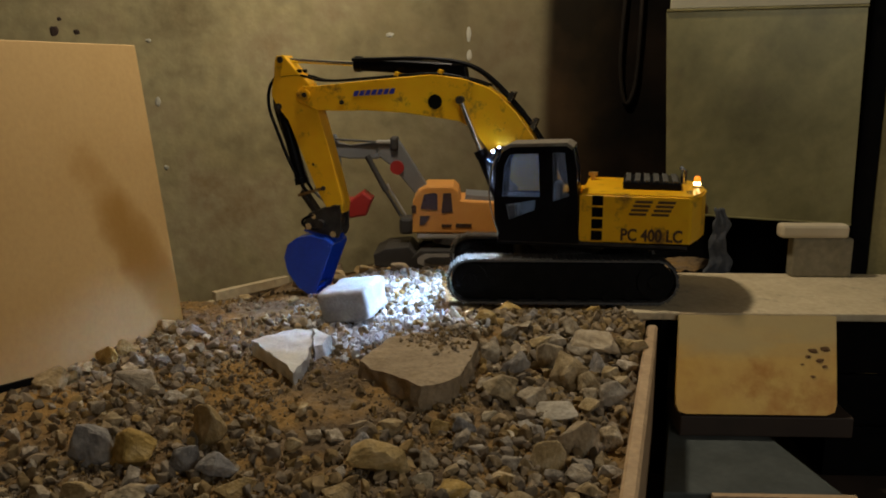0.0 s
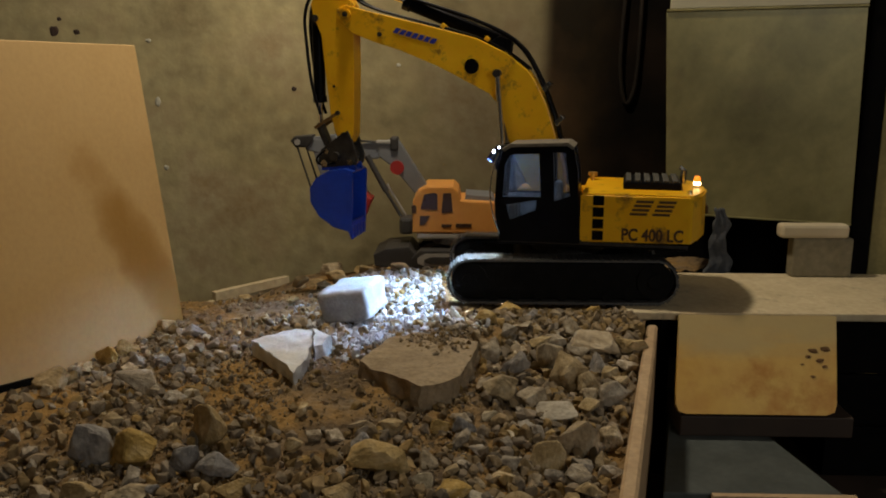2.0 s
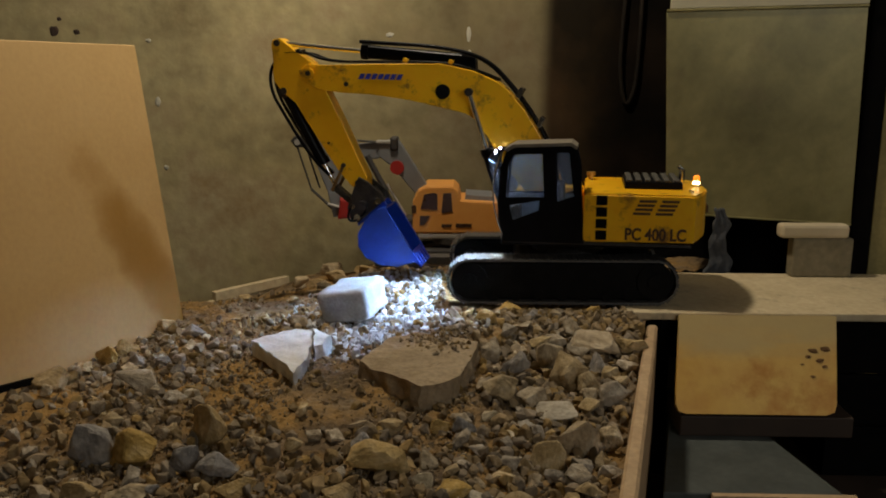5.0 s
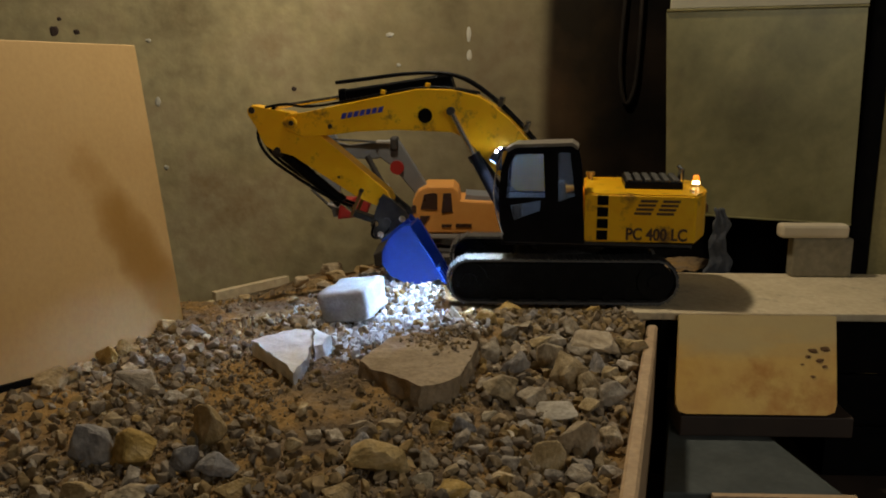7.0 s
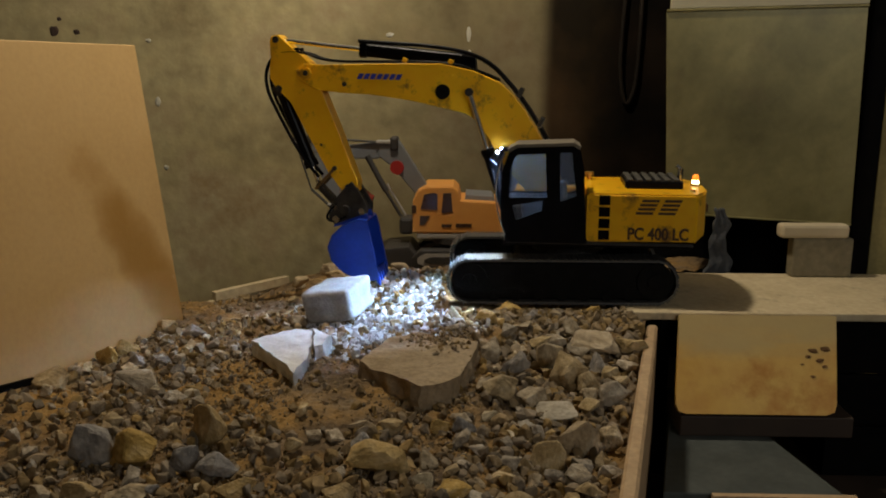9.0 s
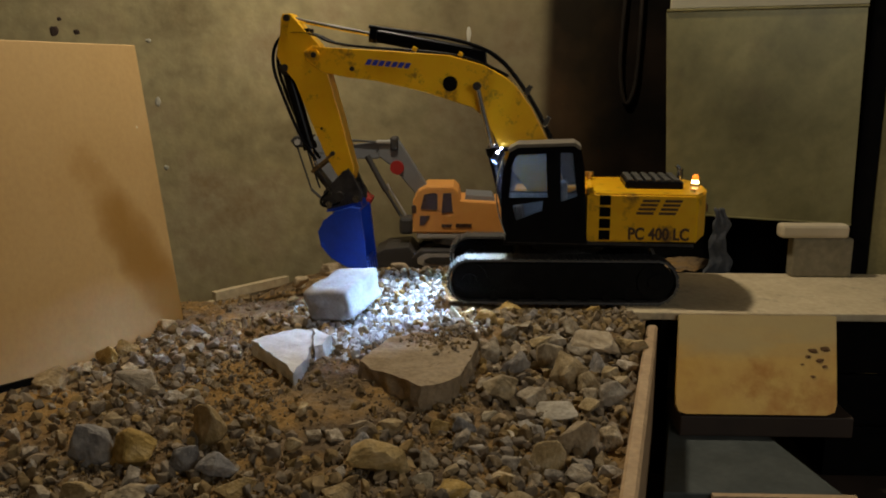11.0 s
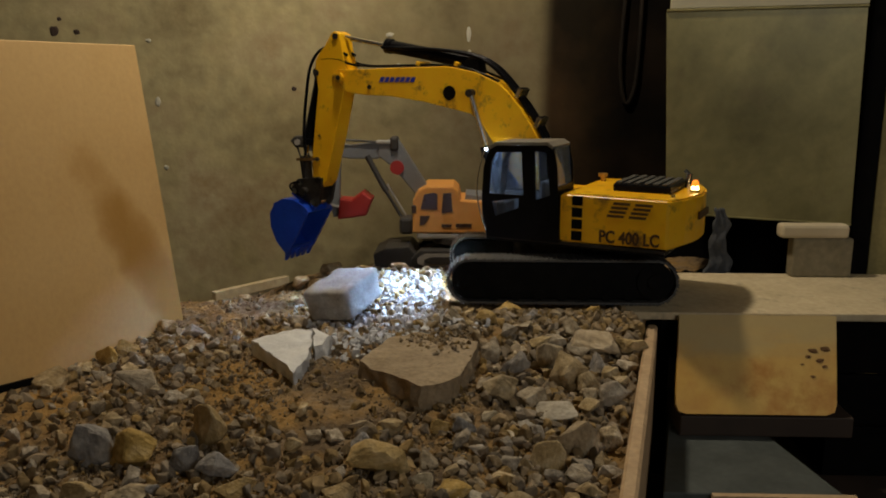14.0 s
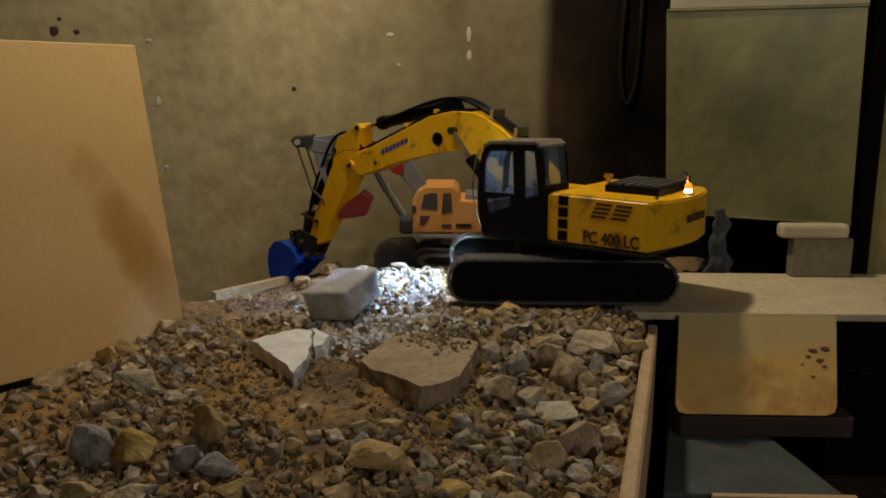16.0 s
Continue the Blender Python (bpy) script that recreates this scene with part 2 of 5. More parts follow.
# grey darkening that paints in the light's fall-off, then dark brown with a fairly sharp edge, black towards the duct
dark_area(PLASTER, -0.642, -0.116, 0.20, 0.68, (0.035, 0.028, 0.015), (0.12, 0.09, 0.048))
dark_area(PLASTER, -0.018, 0.026, 0.025, 0.95, (0.007, 0.0045, 0.003), (0.055, 0.030, 0.013))
dark_area(PLASTER, 0.071, 0.214, 0.10, 0.9, (0.0015, 0.0012, 0.001), (0.012, 0.008, 0.005))


def brown_streak(mat, colour, centre, slope, half):
    """A soft brown streak across y and z, leaning, with a ragged outline."""
    nt = mat.node_tree
    N, L = nt.nodes, nt.links
    bsdf = N["Principled BSDF"]
    old = bsdf.inputs["Base Color"].links[0].from_socket
    co = N.new("ShaderNodeTexCoord")
    sep = N.new("ShaderNodeSeparateXYZ")
    L.new(co.outputs["Object"], sep.inputs[0])

    def calc(op, a, b, c=None):
        m = N.new("ShaderNodeMath")
        m.operation = op
        for sock, val in zip(m.inputs, (a, b, c)):
            if val is None:
                continue
            if isinstance(val, (int, float)):
                sock.default_value = val
            else:
                L.new(val, sock)
        return m.outputs[0]

    z = calc("SUBTRACT", sep.outputs[2], centre[1])
    y = calc("MULTIPLY_ADD", z, slope, calc("SUBTRACT", sep.outputs[1], centre[0]))
    yy = calc("POWER", calc("ABSOLUTE", calc("DIVIDE", y, half[0]), 0.0), 2.0)
    zz = calc("POWER", calc("ABSOLUTE", calc("DIVIDE", z, half[1]), 0.0), 2.0)
    ns = N.new("ShaderNodeTexNoise")
    ns.inputs["Scale"].default_value, ns.inputs["Detail"].default_value = 14.0, 6
    L.new(co.outputs["Object"], ns.inputs["Vector"])
    r = calc("MULTIPLY_ADD", ns.outputs[0], 1.5, calc("ADD", yy, zz))
    mr = N.new("ShaderNodeMapRange")
    mr.interpolation_type = "SMOOTHSTEP"
    mr.inputs[1].default_value, mr.inputs[2].default_value = 2.1, 0.9
    L.new(r, mr.inputs[0])
    mx = N.new("ShaderNodeMix")
    mx.data_type = "RGBA"
    L.new(calc("MULTIPLY", mr.outputs[0], 0.8), mx.inputs[0])
    L.new(old, mx.inputs[6])
    mx.inputs[7].default_value = (*colour, 1)
    L.new(mx.outputs[2], bsdf.inputs["Base Color"])


def two_tone(mat, colour, z0, z1):
    """Bleached paler above a ragged line between z0 and z1."""
    nt = mat.node_tree
    N, L = nt.nodes, nt.links
    bsdf = N["Principled BSDF"]
    old = bsdf.inputs["Base Color"].links[0].from_socket
    co = N.new("ShaderNodeTexCoord")
    sep = N.new("ShaderNodeSeparateXYZ")
    L.new(co.outputs["Object"], sep.inputs[0])
    mp = N.new("ShaderNodeMapping")
    mp.inputs["Scale"].default_value = (9, 30, 30)
    L.new(co.outputs["Object"], mp.inputs[0])
    ns = N.new("ShaderNodeTexNoise")
    ns.inputs["Scale"].default_value, ns.inputs["Detail"].default_value = 1.0, 6
    L.new(mp.outputs[0], ns.inputs["Vector"])
    add = N.new("ShaderNodeMath")
    add.operation = "MULTIPLY_ADD"
    add.inputs[1].default_value = 0.09
    L.new(ns.outputs[0], add.inputs[0])
    L.new(sep.outputs[2], add.inputs[2])
    mr = N.new("ShaderNodeMapRange")
    mr.interpolation_type = "SMOOTHSTEP"
    mr.inputs[1].default_value, mr.inputs[2].default_value, mr.inputs[4].default_value = z0 + 0.045, z1 + 0.045, 0.85
    L.new(add.outputs[0], mr.inputs[0])
    mx = N.new("ShaderNodeMix")
    mx.data_type = "RGBA"
    L.new(mr.outputs[0], mx.inputs[0])
    L.new(old, mx.inputs[6])
    mx.inputs[7].default_value = (*colour, 1)
    L.new(mx.outputs[2], bsdf.inputs["Base Color"])


two_tone(STAINED, (0.52, 0.39, 0.16), -0.075, -0.020)
brown_streak(CHIP, (0.34, 0.165, 0.022), (-0.112, 0.050), 0.48, (0.058, 0.20))

# ---- the setting ----
def structure(name, bm, mat, label):
    return thing(name, bm, mat, label, name.split("_")[0], kind="structure")


structure("wall_north", bx(-2.0, 2.2, 0.60, 0.70, -0.8, 1.7), PLASTER, "stained olive-brown plaster cellar wall, darkened to black on the right")
structure("wall_west", bx(-2.1, -2.0, -2.6, 0.70, -0.8, 1.7), CELLAR, "plain dark cellar wall")
structure("wall_east", bx(2.2, 2.3, -2.6, 0.70, -0.8, 1.7), CELLAR, "plain dark cellar wall")
south = bx(-2.1, 0.8, -2.7, -2.6, -0.8, 1.7)
box(south, 1.7, 2.3, -2.7, -2.6, -0.8, 1.7)
box(south, 0.8, 1.7, -2.7, -2.6, -0.8, 0.8)
box(south, 0.8, 1.7, -2.7, -2.6, 1.4, 1.7)
structure("wall_south", south, CELLAR, "plain dark cellar wall with a small window opening")
structure("ceiling", bx(-2.1, 2.3, -2.7, 0.70, 1.7, 1.8), CELLAR, "plain dark cellar ceiling")
structure("floor", bx(-2.1, 2.3, -2.7, 0.70, -0.90, -0.8), CELLAR, "plain dark cellar floor")

def frame_box(corner, along, up, thick):
    """A sheet from a corner, with its two sides as vectors, and a thickness behind."""
    bm = bmesh.new()
    c, a, u = Vector(corner), Vector(along), Vector(up)
    n = a.cross(u).normalized() * thick
    vs = [bm.verts.new(c + i * a + j * u + k * n) for k in (0, 1) for i, j in ((0, 0), (1, 0), (1, 1), (0, 1))]
    for f in ((0, 1, 2, 3), (7, 6, 5, 4), (0, 4, 5, 1), (1, 5, 6, 2), (2, 6, 7, 3), (3, 7, 4, 0)):
        bm.faces.new([vs[i] for i in f])
    bmesh.ops.recalc_face_normals(bm, faces=bm.faces)
    bmesh.ops.bevel(bm, geom=bm.edges[:], offset=thick * 0.2, segments=1, affect="EDGES")
    return bm


def SIDE(y):
    """The inner face of the tray's slanting side."""
    return 0.108 + (y + 0.149) * 0.247


structure("shelf", bx(-1.2, 1.2, -1.0, 0.599, -0.30, -0.28), BROWNWOOD, "dark stained wooden bench top under the tray")
thing("hardboard_sheet", frame_box((-0.653, -0.055, -0.05), (-0.172, -0.577, 0.0), (-0.052, 0.006, 0.457), 0.006), CHIP,
      "tan hardboard sheet leaning beside the rubble", "board")
TRAY = empty("rubble_tray", "open wooden tray filled with rubble", "tray")
part("side_panel", frame_box((0.126, -0.149, -0.275), (-0.148, -0.6, 0.0), (0, 0, 0.255), 0.017), PLY, TRAY, "pale plywood side")
part("back_panel", frame_box((-0.75, 0.187, -0.279), (0.19, 0.196, 0.0), (0, 0, 0.180), -0.012), PLANK, TRAY, "pale dusty back board")


def leaning_panel():
    """An ochre panel with rounded lower corners, its top against the plank's edge."""
    top, foot = Vector((0, -0.1515, -0.004)), Vector((0, -0.222, -0.137))
    d = foot - top
    n = d.cross(Vector((1, 0, 0))).normalized() * 0.008
    L = d.length
    outline = [(0.156, 0.0), (0.142, L - 0.014), (0.146, L - 0.004), (0.157, L), (0.364, L), (0.376, L - 0.005), (0.380, L - 0.016), (0.394, 0.0)]
    bm = bmesh.new()
    rings = [[bm.verts.new(Vector((x, 0, 0)) + top + d * (w / L) + n * k) for x, w in outline] for k in (0, 1)]
    bm.faces.new(rings[0])
    bm.faces.new(rings[1][::-1])
    for i in range(len(outline)):
        j = (i + 1) % len(outline)
        bm.faces.new((rings[0][i], rings[1][i], rings[1][j], rings[0][j]))
    bmesh.ops.recalc_face_normals(bm, faces=bm.faces)
    return bm


sheet = thing("fibreboard_sheet", leaning_panel(), STAINED, "ochre stained fibreboard sheet leaning against the plank", "panel")
def grey_box():
    """A low box with a slanting side along the tray."""
    ob = empty("grey_box", "low grey-green painted box with a pale front edge, beside the tray", "box")
    plan = [(0.152, -0.02), (0.152, -0.145), (0.088, -0.398), (0.322, -0.398), (0.284, -0.21), (0.284, -0.02)]
    bm = bmesh.new()
    lo, hi = ([bm.verts.new((x, y, z)) for x, y in plan] for z in (-0.2795, -0.1725))
    bm.faces.new(lo[::-1])
    bm.faces.new(hi)
    for i in range(len(plan)):
        j = (i + 1) % len(plan)
        bm.faces.new((lo[i], lo[j], hi[j], hi[i]))
    bmesh.ops.recalc_face_normals(bm, faces=bm.faces)
    bmesh.ops.bevel(bm, geom=bm.edges[:], offset=0.0015, segments=1, affect="EDGES")
    part("box_body", bm, GREYGREEN, ob)
    part("front_edge", bx(0.150, 0.336, -0.408, -0.3985, -0.185, -0.171, bevel=0.001), PLY, ob, "pale wooden front edge")
    return ob


for x, w, r in ((0.345, 0.42, 0.006), (0.353, 0.36, 0.009), (0.362, 0.46, 0.008), (0.371, 0.34, 0.010), (0.368, 0.52, 0.006), (0.349, 0.62, 0.005), (0.335, 0.50, 0.004)):
    bm = bmesh.new()
    bmesh.ops.create_icosphere(bm, subdivisions=2, radius=1.0)
    for v in bm.verts:
        v.co *= 1 + 0.7 * noise.noise(v.co * 1.5 + Vector((x * 90, w * 40, 0)))
    bmesh.ops.transform(bm, matrix=pose(x, -0.1588 - 0.0705 * w, 0.0000 - 0.133 * w, -28, 0, 0) @ Matrix.Diagonal((r * 0.75, 0.0010, r * 0.42, 1)), verts=bm.verts)
    part("broken_spot", bm, SPOTM, sheet, "dark broken-out spot")
grey_box()
thing("brown_board", bx(0.1505, 0.4075, -0.222, -0.1305, -0.172, -0.1400, bevel=0.002), BROWNWOOD, "dark brown wooden board between post and crate, under the leaning sheet", "board")
# near-black upright beside the tray's outer side
thing("dark_post", bx(0.134, 0.150, -0.135, -0.10, -0.279, -0.014, bevel=0.002), NEARBLACK, "near-black upright under the plank", "post")
thing("plank", bx(0.072, 0.95, -0.149, 0.117, -0.012, 0.0, bevel=0.0015), PLANK, "dusty pale wooden plank with worn edges", "plank")
# near-black boards that fill the black area right of the leaning sheet
crate = tagged(new("crate"), "near-black boarded box below the plank", "crate")
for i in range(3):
    part("front_board", bx(0.408, 0.9, -0.13, -0.12, -0.279 + 0.088 * i, -0.194 + 0.088 * i, bevel=0.002), NEARBLACK, crate)
part("side_board", bx(0.408, 0.418, -0.1195, 0.10, -0.279, -0.016, bevel=0.002), NEARBLACK, crate)
part("lid", bx(0.419, 0.9, -0.1195, 0.10, -0.026, -0.016), NEARBLACK, crate)
thing("wooden_prop", bx(0.45, 0.50, 0.175, 0.215, -0.279, 0.082, bevel=0.002), NEARBLACK, "dark wooden prop under the metal duct", "prop")


def zinc_box():
    ob = empty("zinc_duct", "dull greenish galvanised sheet metal duct on blocks", "duct")
    bm = bmesh.new()
    c = [Vector(p) for p in ((0.210, 0.20, 0.099), (0.553, 0.18, 0.081), (0.5455, 0.18, 0.479), (0.191, 0.20, 0.472))]
    vs = [bm.verts.new(p + Vector((0, k, 0))) for k in (0, 0.0025) for p in c]
    for f in ((0, 1, 2, 3), (7, 6, 5, 4), (0, 4, 5, 1), (1, 5, 6, 2), (2, 6, 7, 3), (3, 7, 4, 0)):
        bm.faces.new([vs[i] for i in f])
    bmesh.ops.recalc_face_normals(bm, faces=bm.faces)
    part("front_panel", bm, ZINC, ob)
    part("lower_fold", rd((0.210, 0.198, 0.099), (0.553, 0.178, 0.081), 0.002), ZINC, ob)
    part("side_panel", frame_box((0.211, 0.2035, 0.099), (0.08, 0.2, 0.0), (-0.018, 0, 0.373), 0.002), ZINC, ob)
    part("upper_flange", frame_box((0.198, 0.206, 0.477), (0.35, -0.02, 0.007), (0, 0, 0.12), 0.006), PALEPAINT, ob, "pale painted strip")
    part("seam", rd((0.191, 0.198, 0.474), (0.546, 0.178, 0.481), 0.0025), ZINC, ob)
    return ob


RAG = material("grey_felt", [(0.035, 0.038, 0.042), (0.09, 0.092, 0.095)], 0.95, scale=30, bump=0.6)
PALEPAINT = material("cream_paint", [(0.42, 0.38, 0.25), (0.5, 0.45, 0.3)], 0.6, scale=8)
zinc_box()
thing("pale_stone", bx(0.39, 0.512, 0.085, 0.115, 0.072, 0.097, bevel=0.006), PALESTONE, "pale flat stone lying on a block", "stone")
thing("support_block", bx(0.414, 0.522, 0.088, 0.116, 0.0005, 0.072, bevel=0.004), BLOCKM, "grey-beige block standing on the plank", "block")
def rag():
    """A torn hanging scrap: a thick wavy sheet with ragged edges."""
    bm = bmesh.new()
    nx, nz = 10, 26
    grid = []
    for side in (0, 1):
        rows = []
        for j in range(nz + 1):
            v = j / nz
            x0 = 0.279 + 0.010 * noise.noise((v * 7, 0.5, 2)) + 0.012 * v * v
            x1 = 0.328 + 0.012 * noise.noise((v * 6, 4.5, 2)) - 0.016 * v
            rows.append([bm.verts.new((x0 + (x1 - x0) * i / nx, 0.152 + 0.007 * noise.noise((i * 0.5, v * 5, 1)) + 0.004 * side, -0.010 + 0.125 * v + 0.006 * noise.noise((i * 0.9, 3, 3)))) for i in range(nx + 1)])
        grid.append(rows)
    for side, rows in enumerate(grid):
        for a, b in zip(rows, rows[1:]):
            for i in range(nx):
                f = (a[i], a[i + 1], b[i + 1], b[i])
                bm.faces.new(f if side == 0 else f[::-1])
    rim = [(0, i) for i in range(nx)] + [(j, nx) for j in range(nz)] + [(nz, i) for i in range(nx, 0, -1)] + [(j, 0) for j in range(nz, 0, -1)]
    for (j, i), (l, k) in zip(rim, rim[1:] + rim[:1]):
        bm.faces.new((grid[0][l][k], grid[0][j][i], grid[1][j][i], grid[1][l][k]))
    bmesh.ops.recalc_face_normals(bm, faces=bm.faces)
    return bm


thing("grey_rag", rag(), RAG, "torn grey-blue felt scrap hanging behind the plank", "rag", smooth=True)
# black sheet put in for the shade in the gap below the duct
thing("recess_shade_sheet", bx(0.19, 0.9, 0.45, 0.465, -0.279, 0.10), NEARBLACK, "black sheet standing in for the shade behind the metal duct", "board")
thing("upright_post", bx(0.558, 0.596, 0.185, 0.215, -0.279, 1.2, bevel=0.003), NEARBLACK, "dark upright post beside the metal duct", "post")
thing("yellow_strip", bx(0.598, 0.64, 0.19, 0.21, -0.279, 1.2, bevel=0.002), STRIPM, "yellowish upright wooden strip", "strip")
# black strip put in for the dark gap under the hardboard
thing("dark_strip", frame_box((-0.7405, -0.366, -0.041), (-0.026, -0.087, 0.013), (0, 0, 0.009), -0.005), NEARBLACK, "dark strip along the foot of the hardboard", "strip")
thing("hanging_cable", tube([(0.191, 0.59, 0.708), (0.18, 0.59, 0.485), (0.175, 0.59, 0.379), (0.185, 0.59, 0.299), (0.199, 0.59, 0.286), (0.215, 0.59, 0.334), (0.22, 0.59, 0.485), (0.224, 0.59, 0.708)], 0.005), CABLE_BLACK,
      "black cable loop hanging on the wall's dark area", "cable")
thing("batten", frame_box((-0.690, 0.245, -0.099), (0.125, 0.129, 0.004), (0, 0, 0.018), -0.016), PLANK, "thin pale batten lying on the tray's back board", "batten")

CHIPPED = material("chipped_dark_plaster", [(0.04, 0.025, 0.02), (0.08, 0.05, 0.035)], 0.9, scale=60)
CHALK = material("chalk_white_plaster", [(0.44, 0.41, 0.31), (0.56, 0.53, 0.42)], 0.9, scale=60)
HOLE, SPOT = "dark chipped hole in the plaster wall", "white chalky spot on the plaster wall"
for x, z, r, tall, mat, label in ((-1.15, 0.457, 0.0114, 1.0, CHIPPED, HOLE), (-1.096, 0.455, 0.0078, 0.8, CHIPPED, HOLE), (-0.586, 0.324, 0.0064, 0.8, CHIPPED, HOLE), (-1.135, 0.485, 0.0057, 0.8, CHIPPED, HOLE),
                                  (-0.926, 0.435, 0.0064, 0.8, CHALK, SPOT), (-0.914, 0.294, 0.0071, 1.6, CHALK, SPOT), (-0.904, 0.136, 0.0064, 0.8, CHALK, SPOT),
                                  (-0.174, 0.45, 0.0057, 3.0, CHALK, SPOT), (-0.173, 0.401, 0.0064, 2.0, CHALK, SPOT), (-0.357, 0.447, 0.0078, 0.7, CHALK, SPOT), (-0.338, 0.379, 0.005, 0.8, CHALK, SPOT)):
    bm = bmesh.new()
    bmesh.ops.create_icosphere(bm, subdivisions=2, radius=1.0)
    for v in bm.verts:
        v.co *= 1 + 0.5 * noise.noise(v.co * 1.3 + Vector((x * 9, z * 9, 0)))
    ob = thing("wall_spot", bm, mat, label, "wall mark")
    ob.matrix_world = pose(x, 0.5995, z) @ Matrix.Diagonal((r, 0.002, r * tall, 1))

# ---- rubble ----
def bed_height(x, y):
    z = -0.012 + 0.010 * noise.noise((x * 6, y * 6, 0.3)) + 0.006 * noise.noise((x * 17, y * 17, 1.3))
    z -= 0.035 * max(0.0, min(1.0, (-0.38 - x) / 0.3))            # lower on the hardboard's side
    z -= 0.028 * max(0.0, min(1.0, (x + 0.18) / 0.1)) * max(0.0, min(1.0, (-0.2 - y) / 0.1))     # loose heap of stones
    z -= min(0.03, 0.21 * max(0.0, y - 0.15))                      # a little lower by the wall
    z += 0.022 * math.exp(-(((x + 0.46) / 0.07) ** 2 + ((y - 0.30) / 0.05) ** 2))
    z -= min(0.03, 0.2 * max(0.0, y + 0.02)) * max(0.0, min(1.0, (-0.36 - x) / 0.08))     # slopes down behind the block
    if x < -0.55 and y > 0.37 + (x + 0.57) * 1.03:                # ends at the tray's back board
        z -= 0.15
    z += 0.012 * math.exp(-(((x + 0.26) / 0.10) ** 2 + ((y - 0.03) / 0.10) ** 2))
    if x > -0.20 and y > -0.135:                                   # levelled under the tracks
        z = min(z, -0.014) if x > 0.06 else min(z, -0.002)
    return z


def bed():
    bm = bmesh.new()
    nx, ny = 200, 260
    rows = []
    for j in range(ny + 1):
        y = -0.80 + 1.215 * j / ny
        x0 = -0.653 + (y + 0.055) * 0.298 + 0.004 if y < -0.055 else -0.653 - (y + 0.055) * 0.8
        x1 = SIDE(y) - 0.001 if y < -0.149 else 0.115 + max(0.0, y - 0.12)
        row = []
        for i in range(nx + 1):
            x = x0 + (x1 - x0) * i / nx
            z = bed_height(x, y) + 0.0045 * noise.noise((x * 55, y * 55, 0)) + 0.003 * noise.noise((x * 120, y * 120, 2)) + 0.0015 * noise.noise((x * 230, y * 230, 5))
            row.append(bm.verts.new((x, y, z)))
        rows.append(row)
    for a, b in zip(rows, rows[1:]):
        for i in range(nx):
            bm.faces.new((a[i], a[i + 1], b[i + 1], b[i]))
    return bm


structure("ground", bed(), SOIL, "sandy brown rubble soil in the tray")


def hull_rock(rng, n=12, flat=0.8, rough=0.10):
    """An angular stone of radius about 1; with rough it gets broken, uneven faces."""
    bm = bmesh.new()
    sx, sy, sz = 1.0, rng.uniform(0.58, 0.95), rng.uniform(flat - 0.2, flat)
    for _ in range(n):
        v = Vector((rng.gauss(0, 1), rng.gauss(0, 1), rng.gauss(0, 1))).normalized() * rng.uniform(0.80, 1.08)
        bm.verts.new((v.x * sx, v.y * sy, v.z * sz))
    res = bmesh.ops.convex_hull(bm, input=bm.verts[:])
    junk = list({e for e in res["geom_interior"] + res["geom_unused"] if isinstance(e, bmesh.types.BMVert)})
    bmesh.ops.delete(bm, geom=junk, context="VERTS")
    if rough:
        bmesh.ops.bevel(bm, geom=bm.edges[:], offset=0.045, segments=1, affect="EDGES")
        bmesh.ops.triangulate(bm, faces=bm.faces[:])
        for limit in ((0.5, 0.3) if rough < 0.12 else (0.45,)):
            bmesh.ops.subdivide_edges(bm, edges=[e for e in bm.edges if e.calc_length() > limit], cuts=1)
            bmesh.ops.triangulate(bm, faces=bm.faces[:])
        s = rng.uniform(0, 50)
        off = Vector((s, s, s))
        for v in bm.verts:
            d = 0.8 * rough * noise.noise(v.co * 1.7 + off) + 0.45 * rough * noise.noise(v.co * 5.0 + off)
            v.co += v.co.normalized() * d
    return bm


rng = random.Random(7)
ROCKS = [mesh_of(hull_rock(rng), "rubble_stone") for _ in range(18)]
OCHRES = [mesh_of(hull_rock(rng, 16, 0.55), "ochre_stone") for _ in range(3)]
GREYS = [mesh_of(hull_rock(rng, 13, 0.9, 0.10), "grey_stone") for _ in range(5)]
PALES = [mesh_of(hull_rock(rng, 13, 0.85, 0.09), "pale_stone") for _ in range(4)]
LUMPS = [mesh_of(hull_rock(rng, 15, 0.95, 0.11), "ochre_lump") for _ in range(6)]
for meshes, surface in ((ROCKS, STONE), (OCHRES, OCHRE), (LUMPS, OCHRE), (GREYS, GREYSTONE), (PALES, PALESTONE)):
    for me in meshes:
        me.materials.append(surface)
for me in ROCKS + OCHRES + LUMPS + GREYS + PALES:
    for p in me.polygons:
        p.use_smooth = False


def inside(x, y, r):
    if x > SIDE(y) - r * 0.9 or y < -0.79:
        return False
    if y < -0.04 and x < -0.653 + (y + 0.055) * 0.298 + r:
        return False
    if x > -0.208 - r and -0.14 - r < y < 0.14:      # the tracks' place
        return False
    if x > 0.0 and y > -0.16 - r:
        return False
    return True


placed = []


def stone(x, y, r, label="rough grey-brown broken stone in the rubble", sink=0.15, rz=None, mesh=None):
    ob = new("rubble_stone", mesh or rng.choice(ROCKS))
    m = pose(x, y, bed_height(x, y) + r * (0.72 - sink), rng.uniform(-32, 32), rng.uniform(-32, 32), rng.uniform(0, 360) if rz is None else rz)
    ob.matrix_world = m @ Matrix.Diagonal((r, r, r * rng.uniform(0.85, 1.1), 1))
    placed.append((x, y, r))
    return tagged(ob, label, "stone", "stones in the rubble")


